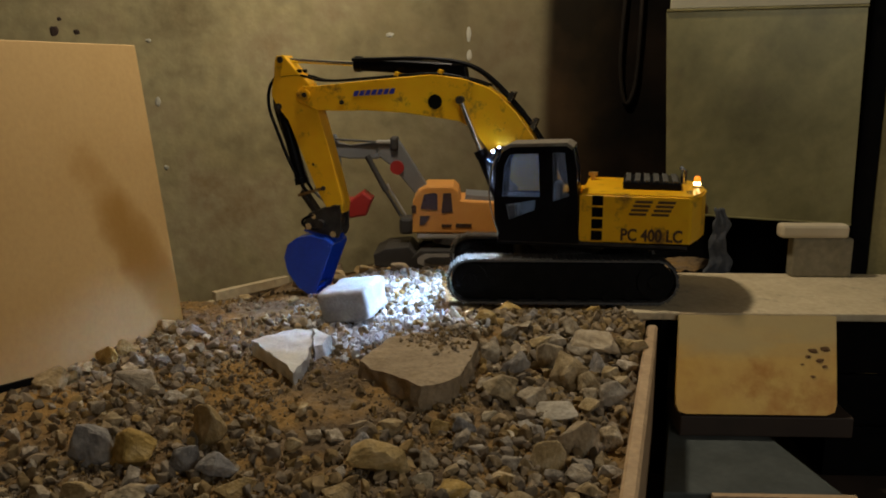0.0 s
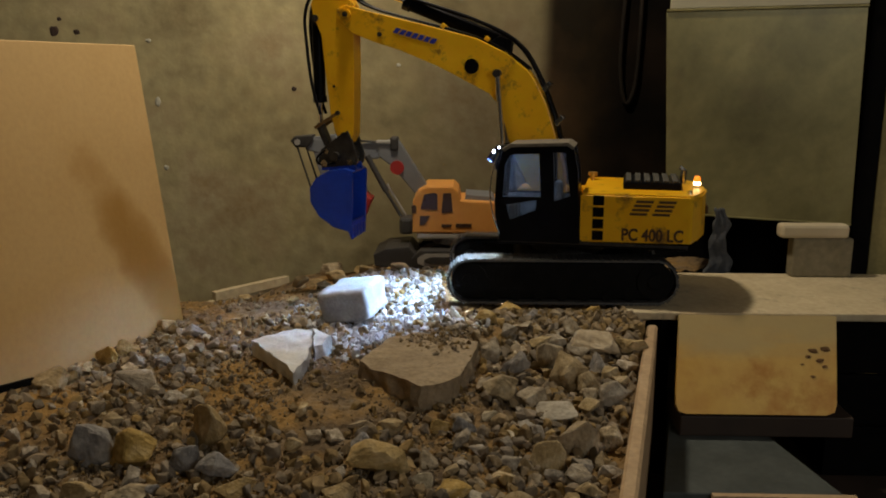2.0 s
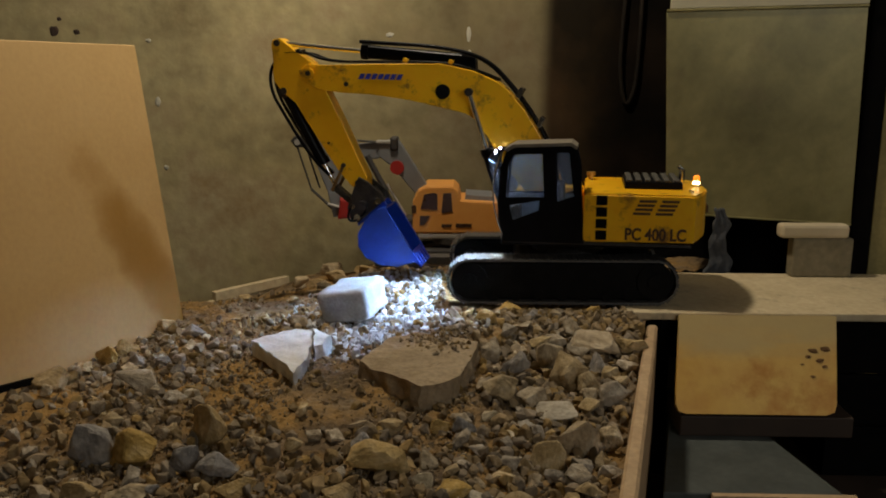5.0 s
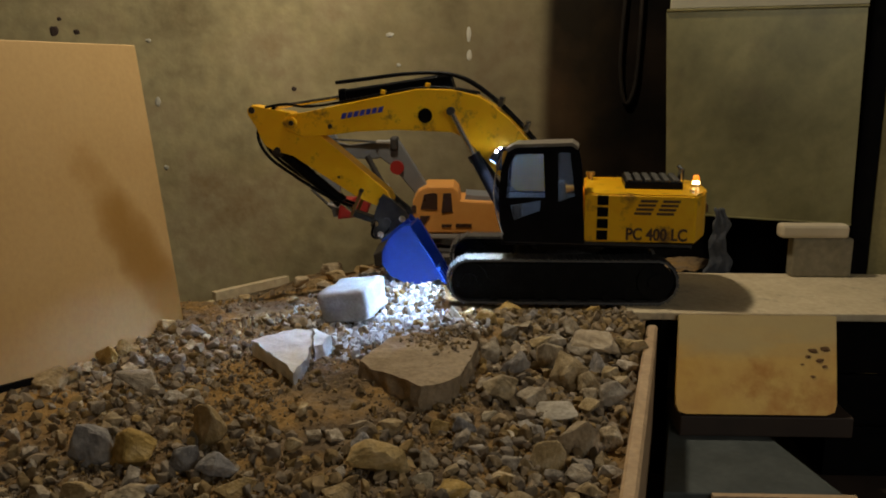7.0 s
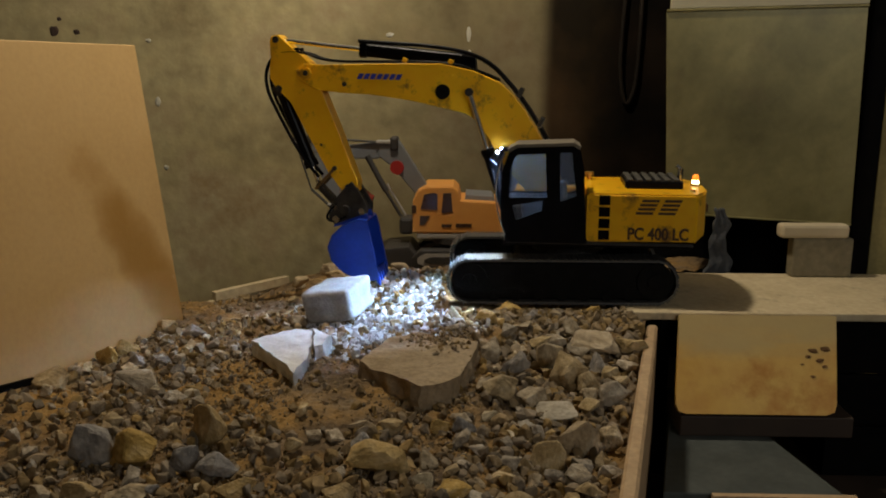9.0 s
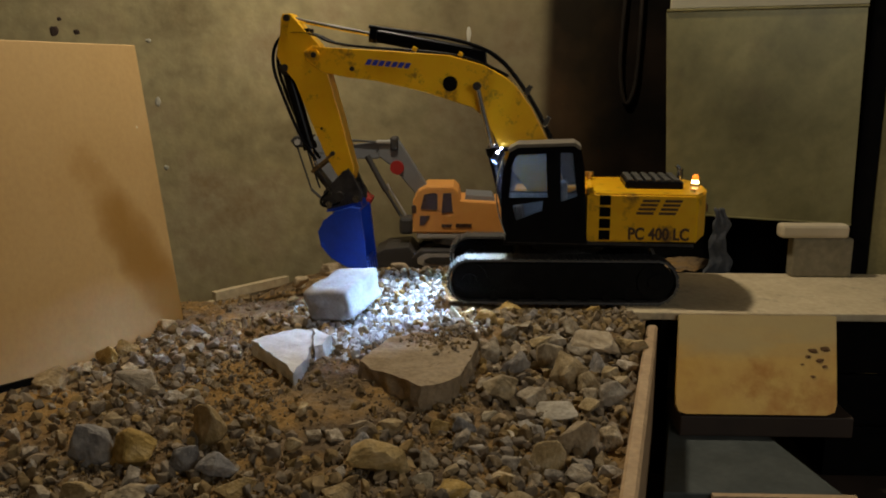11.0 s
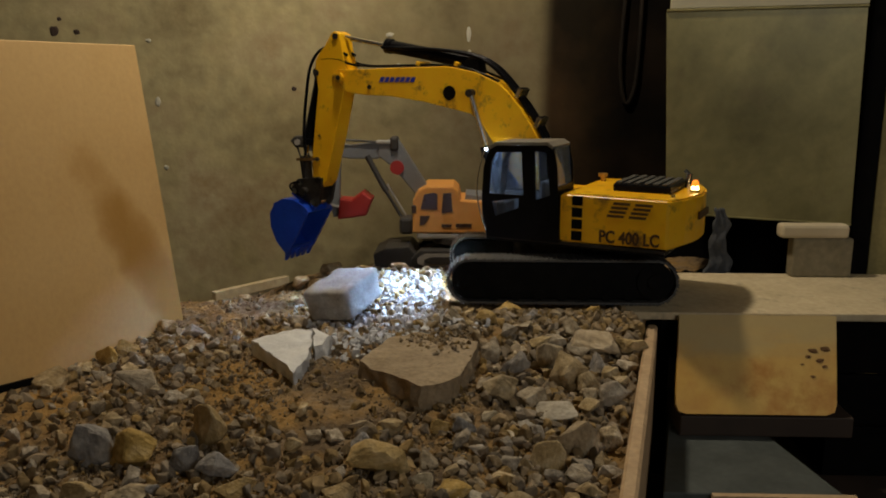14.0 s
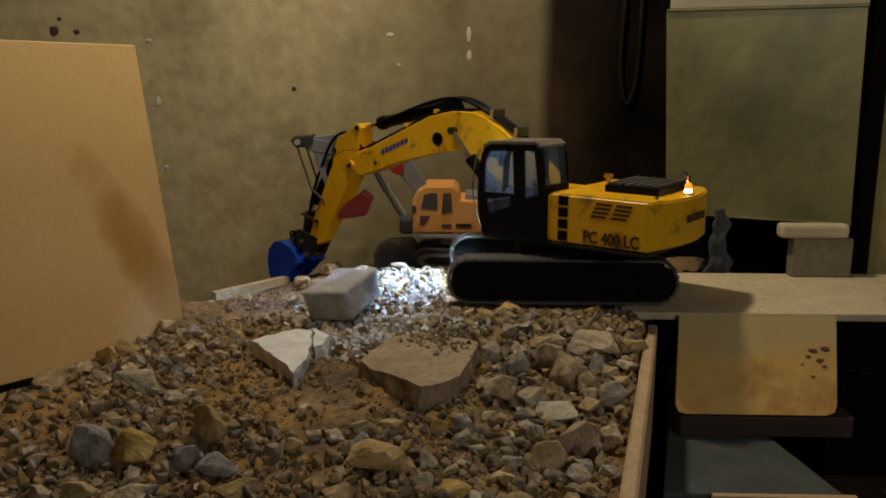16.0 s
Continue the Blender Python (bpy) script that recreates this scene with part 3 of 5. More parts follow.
def set_stone(x, y, r, tall, meshes, label):
    """A stone that stands out: its half width, and its height as a share of that."""
    ob = new("rubble_stone", rng.choice(meshes))
    ob.matrix_world = (pose(x, y, bed_height(x, y) + r * tall * 0.72, rng.uniform(-10, 10), rng.uniform(-10, 10), rng.choice((0, 180)) + rng.uniform(-25, 25))
                       @ Matrix.Diagonal((r * 1.2, r * 1.05, r * tall * 1.4, 1)))
    placed.append((x, y, r * 0.9))
    return tagged(ob, label, "stone", "stones in the rubble")


# the stones that stand out: beside the tray's side
for row in ((0.067, -0.257, 0.0245, 0.71), (-0.042, -0.253, 0.0191, 0.91), (-0.062, -0.254, 0.0217, 0.6), (-0.01, -0.267, 0.0173, 0.9), (-0.137, -0.341, 0.0145, 1.15),
            (-0.059, -0.316, 0.0207, 1.12), (0.053, -0.296, 0.0188, 0.68), (0.011, -0.453, 0.0224, 1.0), (-0.016, -0.401, 0.0155, 1.15), (-0.092, -0.459, 0.0205, 0.89),
            (-0.008, -0.554, 0.017, 1.15), (-0.049, -0.611, 0.0128, 1.15), (-0.021, -0.615, 0.016, 0.72), (-0.139, -0.665, 0.0209, 0.63), (-0.158, -0.614, 0.0094, 1.0), (-0.123, -0.627, 0.0137, 0.82)):
    set_stone(*row, ROCKS, "large angular grey-brown stone in the rubble")
for row in ((-0.252, -0.568, 0.0164, 0.6), (-0.305, -0.605, 0.0115, 0.78), (-0.586, -0.433, 0.0249, 0.81), (-0.608, -0.498, 0.0139, 0.89), (-0.522, -0.472, 0.0153, 0.6),
            (-0.572, -0.536, 0.0133, 0.78), (-0.484, -0.704, 0.0215, 0.57), (-0.499, -0.575, 0.0083, 1.15)):
    set_stone(*row, ROCKS, "angular grey-brown stone in sandy soil")
for row in ((0.026, -0.138, 0.0174, 0.78), (0.015, -0.251, 0.0401, 0.42), (-0.105, -0.140, 0.019, 0.6), (-0.138, -0.188, 0.0181, 0.75), (-0.039, -0.38, 0.026, 1.06),
            (-0.05, -0.564, 0.0254, 1.05), (-0.087, -0.611, 0.021, 1.03), (-0.248, -0.674, 0.033, 0.61), (-0.283, -0.571, 0.0178, 0.52), (-0.197, -0.558, 0.0165, 0.56), (-0.181, -0.717, 0.0169, 0.47)):
    set_stone(*row, LUMPS, "large yellowish sandstone lump in the rubble")
for row in ((-0.507, -0.631, 0.0252, 0.84), (-0.723, -0.378, 0.0281, 0.53), (-0.691, -0.274, 0.0205, 0.91), (-0.681, -0.227, 0.0191, 0.7), (-0.448, -0.594, 0.0241, 1.15),
            (-0.543, -0.694, 0.0224, 0.57), (-0.587, -0.685, 0.0198, 0.42), (-0.376, -0.724, 0.0202, 0.42), (-0.283, -0.726, 0.0169, 0.47), (-0.655, -0.129, 0.0183, 0.61)):
    set_stone(*row, LUMPS, "yellowish sandstone lump half buried in sandy soil")
for row in ((-0.072, -0.168, 0.0203, 0.68), (-0.104, -0.364, 0.0198, 1.15), (0.012, -0.306, 0.0185, 1.0), (-0.173, -0.565, 0.0131, 1.15), (-0.277, -0.615, 0.0126, 0.8),
            (-0.562, -0.613, 0.0262, 1.05), (-0.445, -0.659, 0.0176, 1.15), (-0.407, -0.676, 0.0208, 0.71), (-0.593, -0.179, 0.0193, 0.65), (-0.546, -0.38, 0.0116, 0.93),
            (-0.596, -0.308, 0.0124, 0.71), (-0.637, -0.306, 0.0134, 0.93), (-0.214, -0.466, 0.013, 0.67), (-0.464, -0.701, 0.0098, 0.88)):
    set_stone(*row, GREYS, "dark slate-grey broken stone in the rubble")
for row in ((-0.063, -0.478, 0.029, 0.42), (-0.003, -0.333, 0.0099, 0.67), (-0.144, -0.515, 0.0104, 0.73), (-0.21, -0.709, 0.0113, 0.9), (-0.541, -0.506, 0.0067, 0.67),
            (-0.102, -0.524, 0.0097, 0.86), (-0.123, -0.545, 0.0095, 0.64), (-0.156, -0.71, 0.0148, 0.46), (-0.507, -0.456, 0.0108, 0.71)):
    set_stone(*row, PALES, "pale beige flat stone lying on the rubble")
# ochre lumps heaped towards the wall
for row in ((-0.481, 0.239, 0.0207, 0.56), (-0.465, 0.345, 0.0275, 0.64), (-0.429, 0.248, 0.0207, 0.48), (-0.4, 0.321, 0.022, 0.44), (-0.445, 0.28, 0.0235, 0.56),
            (-0.518, 0.272, 0.0138, 0.48), (-0.356, 0.312, 0.0179, 0.4), (-0.299, 0.296, 0.0166, 0.4), (-0.331, 0.264, 0.0124, 0.48)):
    set_stone(*row, LUMPS, "ochre sandstone lump heaped towards the wall")
for x, y, r in ((-0.50, 0.17, 0.030), (-0.44, 0.12, 0.022), (-0.37, 0.17, 0.026), (-0.30, 0.15, 0.024), (-0.57, 0.05, 0.018), (-0.47, -0.03, 0.015)):
    stone(x, y, r, "flat ochre sandstone piece in the rubble", 0.25, None, rng.choice(OCHRES))
tries = 0
while len(placed) < 298 and tries < 60000:
    tries += 1
    y = rng.uniform(-0.78, 0.14)
    x = rng.uniform(-0.85, 0.11)
    right = max(0.0, min(1.0, (x + 0.24) / 0.10))
    if y > -0.12 and rng.random() < 0.85 or rng.random() > 0.40 + 0.60 * right:
        continue
    big = rng.random() ** 1.6
    r = 0.007 + 0.003 * right + (0.010 + 0.008 * right) * big
    if not inside(x, y, r) or any((x - a) ** 2 + (y - b) ** 2 < ((0.82 - 0.12 * right) * (r + c)) ** 2 for a, b, c in placed):
        continue
    if -0.48 < x < -0.15 and -0.53 < y < -0.26 or -0.43 < x < -0.28 and -0.25 < y < -0.06:
        continue
    if -0.42 < x < -0.22 and y < -0.5 and rng.random() < 0.6:
        continue
    if x < -0.42 and y > -0.05:
        continue
    if -0.34 < x < -0.2 and y > -0.2:
        r = min(r, 0.009)
    stone(x, y, r, sink=rng.uniform(0.0, 0.34))


def loose(name, count, radius, shapes, dense, lift=0.35, top=0.30):
    """Small stones that nobody could count, in one mesh."""
    verts, faces = [], []
    made = 0
    while made < count:
        y = rng.uniform(-0.79, top)
        x = rng.uniform(-0.95, 0.11)
        r = radius()
        if rng.random() > dense(x, y) or not inside(x, y, r * 0.5):
            continue
        vs, fs = rng.choice(shapes)
        m = pose(x, y, bed_height(x, y) + r * lift, rng.uniform(0, 360), rng.uniform(0, 360), rng.uniform(0, 360)) @ Matrix.Scale(r, 4)
        base = len(verts)
        verts.extend(m @ v for v in vs)
        faces.extend([i + base for i in f] for f in fs)
        made += 1
    me = bpy.data.meshes.new(name)
    me.from_pydata(verts, [], faces)
    return me


def shapes_of(n, points, rough):
    out = []
    for _ in range(n):
        bm = hull_rock(rng, points, 0.85, rough)
        bm.verts.index_update()
        out.append(([v.co.copy() for v in bm.verts], [[v.index for v in f.verts] for f in bm.faces]))
        bm.free()
    return out


def dusty_lane(x, y):
    """Fine soil with few stones, a lane between the flat slabs and the front."""
    return math.hypot((x + 0.335) / 0.055, (y + 0.50) / 0.15) + 0.4 * noise.noise((x * 18, y * 18, 6.0)) < 1.0


# work light's patch: gravel here gets a paler, lit colour; brown gravel is thinned
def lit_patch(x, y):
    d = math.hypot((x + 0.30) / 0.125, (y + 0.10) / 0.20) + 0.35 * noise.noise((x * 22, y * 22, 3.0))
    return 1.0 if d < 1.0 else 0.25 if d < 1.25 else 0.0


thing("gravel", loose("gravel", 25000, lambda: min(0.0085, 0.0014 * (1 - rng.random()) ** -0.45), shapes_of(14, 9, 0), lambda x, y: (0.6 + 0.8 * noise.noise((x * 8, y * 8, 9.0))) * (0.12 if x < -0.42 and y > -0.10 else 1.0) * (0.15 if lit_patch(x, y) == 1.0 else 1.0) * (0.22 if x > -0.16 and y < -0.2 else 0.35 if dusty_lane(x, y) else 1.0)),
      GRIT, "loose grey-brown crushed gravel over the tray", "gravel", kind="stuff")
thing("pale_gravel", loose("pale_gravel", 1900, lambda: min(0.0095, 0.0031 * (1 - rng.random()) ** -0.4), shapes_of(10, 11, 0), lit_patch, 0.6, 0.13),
      LITGRIT, "pale crushed pieces, made paler where the work light falls", "gravel", kind="stuff")
thing("coarse_gravel", loose("coarse_gravel", 1700, lambda: rng.uniform(0.0045, 0.0105) + 0.004 * rng.random() ** 3, shapes_of(10, 14, 0.12),
                             lambda x, y: 0.0 if (-0.48 < x < -0.15 and -0.52 < y < -0.26) or (x < -0.42 and y > -0.13) or dusty_lane(x, y) else max(0.35, min(1.0, (x + 0.24) / 0.12)) * (1.0 if y < -0.12 else 1.6), 0.45, 0.14),
      GRIT, "coarse grey-brown broken stones between the larger ones", "gravel", kind="stuff")


def track_berm():
    """Stones heaped along the near track and over the plank's end."""
    shapes = shapes_of(8, 14, 0.12)
    verts, faces = [], []
    for _ in range(420):
        x = rng.uniform(-0.20, 0.085)
        s = rng.random()
        y = -0.128 - 0.075 * s
        r = rng.uniform(0.004, 0.0125)
        z = -0.012 + (0.012 - 0.3 * abs(y + 0.158)) + rng.uniform(-0.006, 0.002)
        if y > -0.118 - r * 1.05:
            y = -0.120 - r * 1.05
        vs, fs = rng.choice(shapes)
        m = pose(x, y, z, rng.uniform(0, 360), rng.uniform(0, 360), rng.uniform(0, 360)) @ Matrix.Scale(r, 4)
        base = len(verts)
        verts.extend(m @ v for v in vs)
        faces.extend([i + base for i in f] for f in fs)
    me = bpy.data.meshes.new("stone_heap")
    me.from_pydata(verts, [], faces)
    return me


thing("stone_heap", track_berm(), GRIT, "broken stones heaped along the excavator's track", "gravel", kind="stuff")


def flat_slab(name, top, z0, z1, mat, label, tilt=(0, 0)):
    cx = sum(p[0] for p in top) / len(top)
    cy = sum(p[1] for p in top) / len(top)
    bm = bmesh.new()
    up = [bm.verts.new((x - cx, y - cy, z1)) for x, y in top]
    lo = [bm.verts.new(((x - cx) * 1.02, (y - cy) * 1.0, z0)) for x, y in top]
    bm.faces.new(up)
    bm.faces.new(lo[::-1])
    for i in range(len(top)):
        j = (i + 1) % len(top)
        bm.faces.new((up[i], lo[i], lo[j], up[j]))
    bmesh.ops.recalc_face_normals(bm, faces=bm.faces)
    bmesh.ops.triangulate(bm, faces=bm.faces[:])
    for limit in (0.05, 0.025, 0.012, 0.007):
        bmesh.ops.subdivide_edges(bm, edges=[e for e in bm.edges if e.calc_length() > limit], cuts=1)
        bmesh.ops.triangulate(bm, faces=bm.faces[:])
    for v in bm.verts:
        v.co += Vector((noise.noise(v.co * 60), noise.noise(v.co * 60 + Vector((9, 0, 0))), noise.noise(v.co * 45 + Vector((0, 5, 0))))) * 0.0042
    ob = thing(name, bm, mat, label, "stone")
    ob.matrix_world = pose(cx, cy, 0, *tilt)
    return ob


flat_slab("stone_slab", [(-0.304, -0.423), (-0.224, -0.506), (-0.187, -0.490), (-0.172, -0.445), (-0.154, -0.342), (-0.238, -0.3), (-0.279, -0.329)],
          -0.022, 0.012, SLABM, "big flat brown sandstone slab in the rubble")
flat_slab("pale_slab", [(-0.462, -0.333), (-0.429, -0.293), (-0.392, -0.284), (-0.376, -0.354), (-0.374, -0.404), (-0.380, -0.456)],
          -0.010, 0.010, CHALKY, "flat pale broken slab lit by the work light")
flat_slab("pale_shard", [(-0.388, -0.286), (-0.359, -0.309), (-0.362, -0.346), (-0.372, -0.360)],
          -0.016, 0.010, CHALKY, "small pale shard beside the flat slab")


def slab_crumbs():
    """Soil and crumbs that lie over the slab's far end."""
    shapes = shapes_of(8, 9, 0)
    verts, faces = [], []
    for _ in range(520):
        x, y = rng.gauss(-0.205, 0.022), rng.gauss(-0.325, 0.028)
        if not (-0.265 < x < -0.165 and -0.40 < y < -0.29):
            continue
        r = min(0.006, 0.0013 * (1 - rng.random()) ** -0.5)
        vs, fs = rng.choice(shapes)
        m = pose(x, y, 0.0125 + 0.2 * r, rng.uniform(0, 360), rng.uniform(0, 360), rng.uniform(0, 360)) @ Matrix.Scale(r, 4)
        base = len(verts)
        verts.extend(m @ v for v in vs)
        faces.extend([i + base for i in f] for f in fs)
    me = bpy.data.meshes.new("crumbs")
    me.from_pydata(verts, [], faces)
    return me


thing("crumbs", slab_crumbs(), GRIT, "brown crumbs of rubble scattered over the stone slab", "gravel", kind="stuff")


def pale_block():
    bm = bmesh.new()
    bmesh.ops.create_cube(bm, size=2.0)
    bmesh.ops.subdivide_edges(bm, edges=bm.edges[:], cuts=11, use_grid_fill=True)
    half = Vector((0.0385, 0.052, 0.0250))
    for v in bm.verts:
        p = Vector([c * h for c, h in zip(v.co, half)])
        core = Vector([max(-h + 0.007, min(h - 0.007, c)) for c, h in zip(p, half)])
        d = p - core
        p = core + (d.normalized() * 0.007 if d.length > 1e-6 else d)
        p += p.normalized() * (0.0045 * noise.noise(p * 32) + 0.0018 * noise.noise(p * 110))
        v.co = p + Vector((0, 0, 0.0245))
    return thing("concrete_block", bm, PALE, "pale worn aerated concrete block lying in front of the excavator", "block", smooth=True)


BLOCK = pale_block()

# ---- the excavator: forward is -x, its swing centre is the origin ----
FOOT = (-0.0235, -0.003, 0.160)      # boom foot pin: u, v, z
BOOM_L, STICK_L = 0.466, 0.2035
EXC = empty("excavator", "yellow and black model excavator with blue bucket, standing on rubble", "excavator")


def tracks():
    L, H, W = 0.369, 0.076, 0.044
    cx = -0.02
    for side in (-1, 1):
        y0 = side * 0.115 if side < 0 else 0.115 - W
        tr = part("track", bmesh.new(), RUBBER, EXC, "black crawler track")
        # side frame between the runs
        part("track_frame", box(bmesh.new(), cx - 0.150, cx + 0.150, y0 + 0.009, y0 + W - 0.006, 0.007, 0.068, bevel=0.004), RUBBER, tr)
        for x, r, nm in ((cx - L / 2 + 0.037, 0.029, "idler"), (cx + L / 2 - 0.037, 0.029, "sprocket")):
            bm = rd((x, y0 + 0.006, 0.038), (x, y0 + W - 0.006, 0.038), r, n=28)
            rod(bm, (x, y0 + 0.003, 0.038), (x, y0 + 0.007, 0.038), 0.012, n=20)
            part(nm, bm, RUBBER, tr)
        for i in range(7):
            x = cx - 0.108 + 0.036 * i
            part("roller", rd((x, y0 + 0.008, 0.014), (x, y0 + W - 0.008, 0.014), 0.0085, n=16), RUBBER, tr)
        # shoes round the loop
        r = H / 2 - 0.003
        straight = L - H
        total = 2 * straight + 2 * math.pi * r
        n = 56
        shoe = bmesh.new()
        box(shoe, -0.0078, 0.0078, 0, W, -0.0022, 0.0006)
        box(shoe, -0.0066, -0.0046, 0, W, 0.0, 0.0032)
        box(shoe, -0.001, 0.001, 0, W, 0.0, 0.0028)
        box(shoe, 0.0046, 0.0066, 0, W, 0.0, 0.0026)
        me = mesh_of(shoe, "track_shoe")
        me.materials.append(SHOE)
        for i in range(n):
            s = total * i / n
            if s < straight:
                p, a = (cx - straight / 2 + s, H / 2 + r), 0
            elif s < straight + math.pi * r:
                a = (s - straight) / r
                p = (cx + straight / 2 + r * math.sin(a), H / 2 + r * math.cos(a))
            elif s < 2 * straight + math.pi * r:
                p, a = (cx + straight / 2 - (s - straight - math.pi * r), H / 2 - r), math.pi
            else:
                a = math.pi + (s - 2 * straight - math.pi * r) / r
                p = (cx - straight / 2 + r * math.sin(a), H / 2 + r * math.cos(a))
            ob = part("track_shoe", me, SHOE, tr)
            ob.matrix_local = pose(p[0], y0, p[1], 0, math.degrees(a), 0)
    part("centre_frame", box(bmesh.new(), cx - 0.07, cx + 0.09, -0.075, 0.075, 0.03, 0.072, bevel=0.006), RUBBER, EXC)
    part("slew_ring", rd((0, 0, 0.070), (0, 0, 0.094), 0.062, n=40), IRON, EXC)


tracks()


def hood():
    """Engine house with its counterweight; keyed with the swing."""
    R, W, zb, zt = 0.207, 0.109, 0.1035, 0.180
    bm = bmesh.new()
    # plan outline: straight sides, rounded rear
    plan = [(0.025, -W), (0.190, -W), (0.1945, -W + 0.0025), (0.210, -0.072), (0.218, -0.036), (0.221, 0.0), (0.218, 0.036), (0.210, 0.072), (0.1945, W - 0.0025), (0.190, W), (0.025, W)]
    lo = [bm.verts.new((x, y, zb + (0.004 if x > 0.19 else 0))) for x, y in plan]
    hi = [bm.verts.new((x, y, zt)) for x, y in plan]
    bm.faces.new(lo[::-1])
    bm.faces.new(hi)
    for i in range(len(plan)):
        j = (i + 1) % len(plan)
        bm.faces.new((lo[i], lo[j], hi[j], hi[i]))
    bmesh.ops.recalc_face_normals(bm, faces=bm.faces)
    bmesh.ops.bevel(bm, geom=[e for e in bm.edges if abs(e.verts[0].co.z - e.verts[1].co.z) < 0.003], offset=0.003, segments=3, affect="EDGES")
    ob = part("engine_hood", bm, YELLOW, EXC, "yellow engine hood and counterweight with faded lettering")
    # dark cooling bars, slots and lettering on the cab side
    for i in range(4):
        part("cooling_bar", bx(0.044, 0.061, -W - 0.0012, -W + 0.002, 0.1075 + 0.0183 * i, 0.1225 + 0.0183 * i, bevel=0.0006), BLACK, ob)
    for k in (0, 1):
        for i in range(4):
            z, s = 0.1485 + 0.0065 * i, 0.0030 * i
            x = 0.100 + 0.034 * k + s
            part("vent_slot", pl([(x, z), (x + 0.026, z), (x + 0.027, z + 0.0040), (x + 0.001, z + 0.0040)], -W - 0.0006, -W + 0.002), INK, ob)
    me = lettering("PC 400 LC", 0.0262, bold=0.0007)
    tx = part("model_lettering", me, INK, ob)
    tx.matrix_local = pose(0.0885, -W - 0.0006, 0.1092, 90, 0, 0) @ Matrix.Diagonal((0.80, 1, 1, 1))
    # rear badge as a plain bar
    part("rear_badge", bx(0.2195, 0.2235, -0.028, 0.034, 0.142, 0.154, bevel=0.001), INK, ob)
    # black radiator grille on top
    g = part("top_grille", bx(0.088, 0.180, -0.045, 0.062, zt - 0.001, zt + 0.012, bevel=0.003), BLACK, ob, "black slatted top grille")
    for i in range(6):
        x = 0.0915 + 0.0148 * i
        part("grille_slat", bx(x, x + 0.0095, -0.043, 0.060, zt + 0.012, zt + 0.0150, bevel=0.0008), GRILLE, g)
    part("exhaust_pipe", rod(rd((0.186, 0.045, zt - 0.002), (0.187, 0.045, zt + 0.024), 0.0052), (0.187, 0.045, zt + 0.0225), (0.180, 0.045, zt + 0.0285), 0.0035), STEEL, ob, "bright steel exhaust")
    part("filler_cap", rod(rd((0.035, 0.07, zt), (0.035, 0.07, zt + 0.007), 0.004), (0.035, 0.07, zt + 0.007), (0.035, 0.07, zt + 0.013), 0.008), GOLD, ob, "brass filler cap")
    part("top_bolt", rd((0.13, 0.08, zt), (0.13, 0.08, zt + 0.007), 0.003), STEEL, ob)
    part("lifting_eye", rd((0.19, -0.075, zt), (0.19, -0.075, zt + 0.004), 0.004), STEEL, ob)
    u, v = 0.206, 0.004
    b = part("beacon_base", rd((u, v, zt - 0.001), (u, v, zt + 0.004), 0.0075), STEEL, ob)
    lens = rd((u, v, zt + 0.0095), (u, v, zt + 0.016), 0.0056, 0.0050, n=20)
    rod(lens, (u, v, zt + 0.016), (u, v, zt + 0.0185), 0.0050, 0.003, n=20)
    part("beacon_bulb", rd((u, v, zt + 0.004), (u, v, zt + 0.0095), 0.0060, 0.0054, n=20), FLAME, b, "glowing beacon bulb")
    part("beacon_lens", lens, AMBER, b, "amber beacon lens")
    return ob


def deck():
    ob = part("slewing_deck", bx(-0.105, 0.19, -0.105, 0.105, 0.094, 0.1025, bevel=0.002), BLACK, EXC)
    part("deck_edge", bx(-0.10, 0.19, -0.1095, -0.1055, 0.0985, 0.1035), IRON, ob)
    part("boom_bracket", bx(-0.05, 0.02, -0.036, -0.030, 0.103, 0.172, bevel=0.003), YELLOW, ob)
    part("boom_bracket", bx(-0.05, 0.02, 0.024, 0.030, 0.103, 0.172, bevel=0.003), YELLOW, ob)
    part("side_box", bx(-0.095, 0.025, 0.045, 0.109, 0.103, 0.165, bevel=0.005), YELLOW, ob, "yellow tool and tank box beside the boom")
    return ob


CAB_SIDE = [(-0.101, 0.101), (-0.109, 0.14), (-0.110, 0.165), (-0.107, 0.215), (-0.096, 0.247), (-0.085, 0.2545), (0.003, 0.258), (0.012, 0.251), (0.019, 0.218), (0.026, 0.101)]


def hole_plate(outer, holes, y0, y1):
    """A flat side with windows cut through it."""
    bm = bmesh.new()
    edges = []
    for loop in [outer] + holes:
        vs = [bm.verts.new((x, y0, z)) for x, z in loop]
        edges += [bm.edges.new((vs[i], vs[(i + 1) % len(vs)])) for i in range(len(vs))]
    bmesh.ops.triangle_fill(bm, use_beauty=True, edges=edges, normal=(0, -1, 0))
    faces = bm.faces[:]
    ret = bmesh.ops.extrude_face_region(bm, geom=faces)
    for v in [g for g in ret["geom"] if isinstance(g, bmesh.types.BMVert)]:
        v.co.y = y1
    bmesh.ops.recalc_face_normals(bm, faces=bm.faces[:])
    return bm


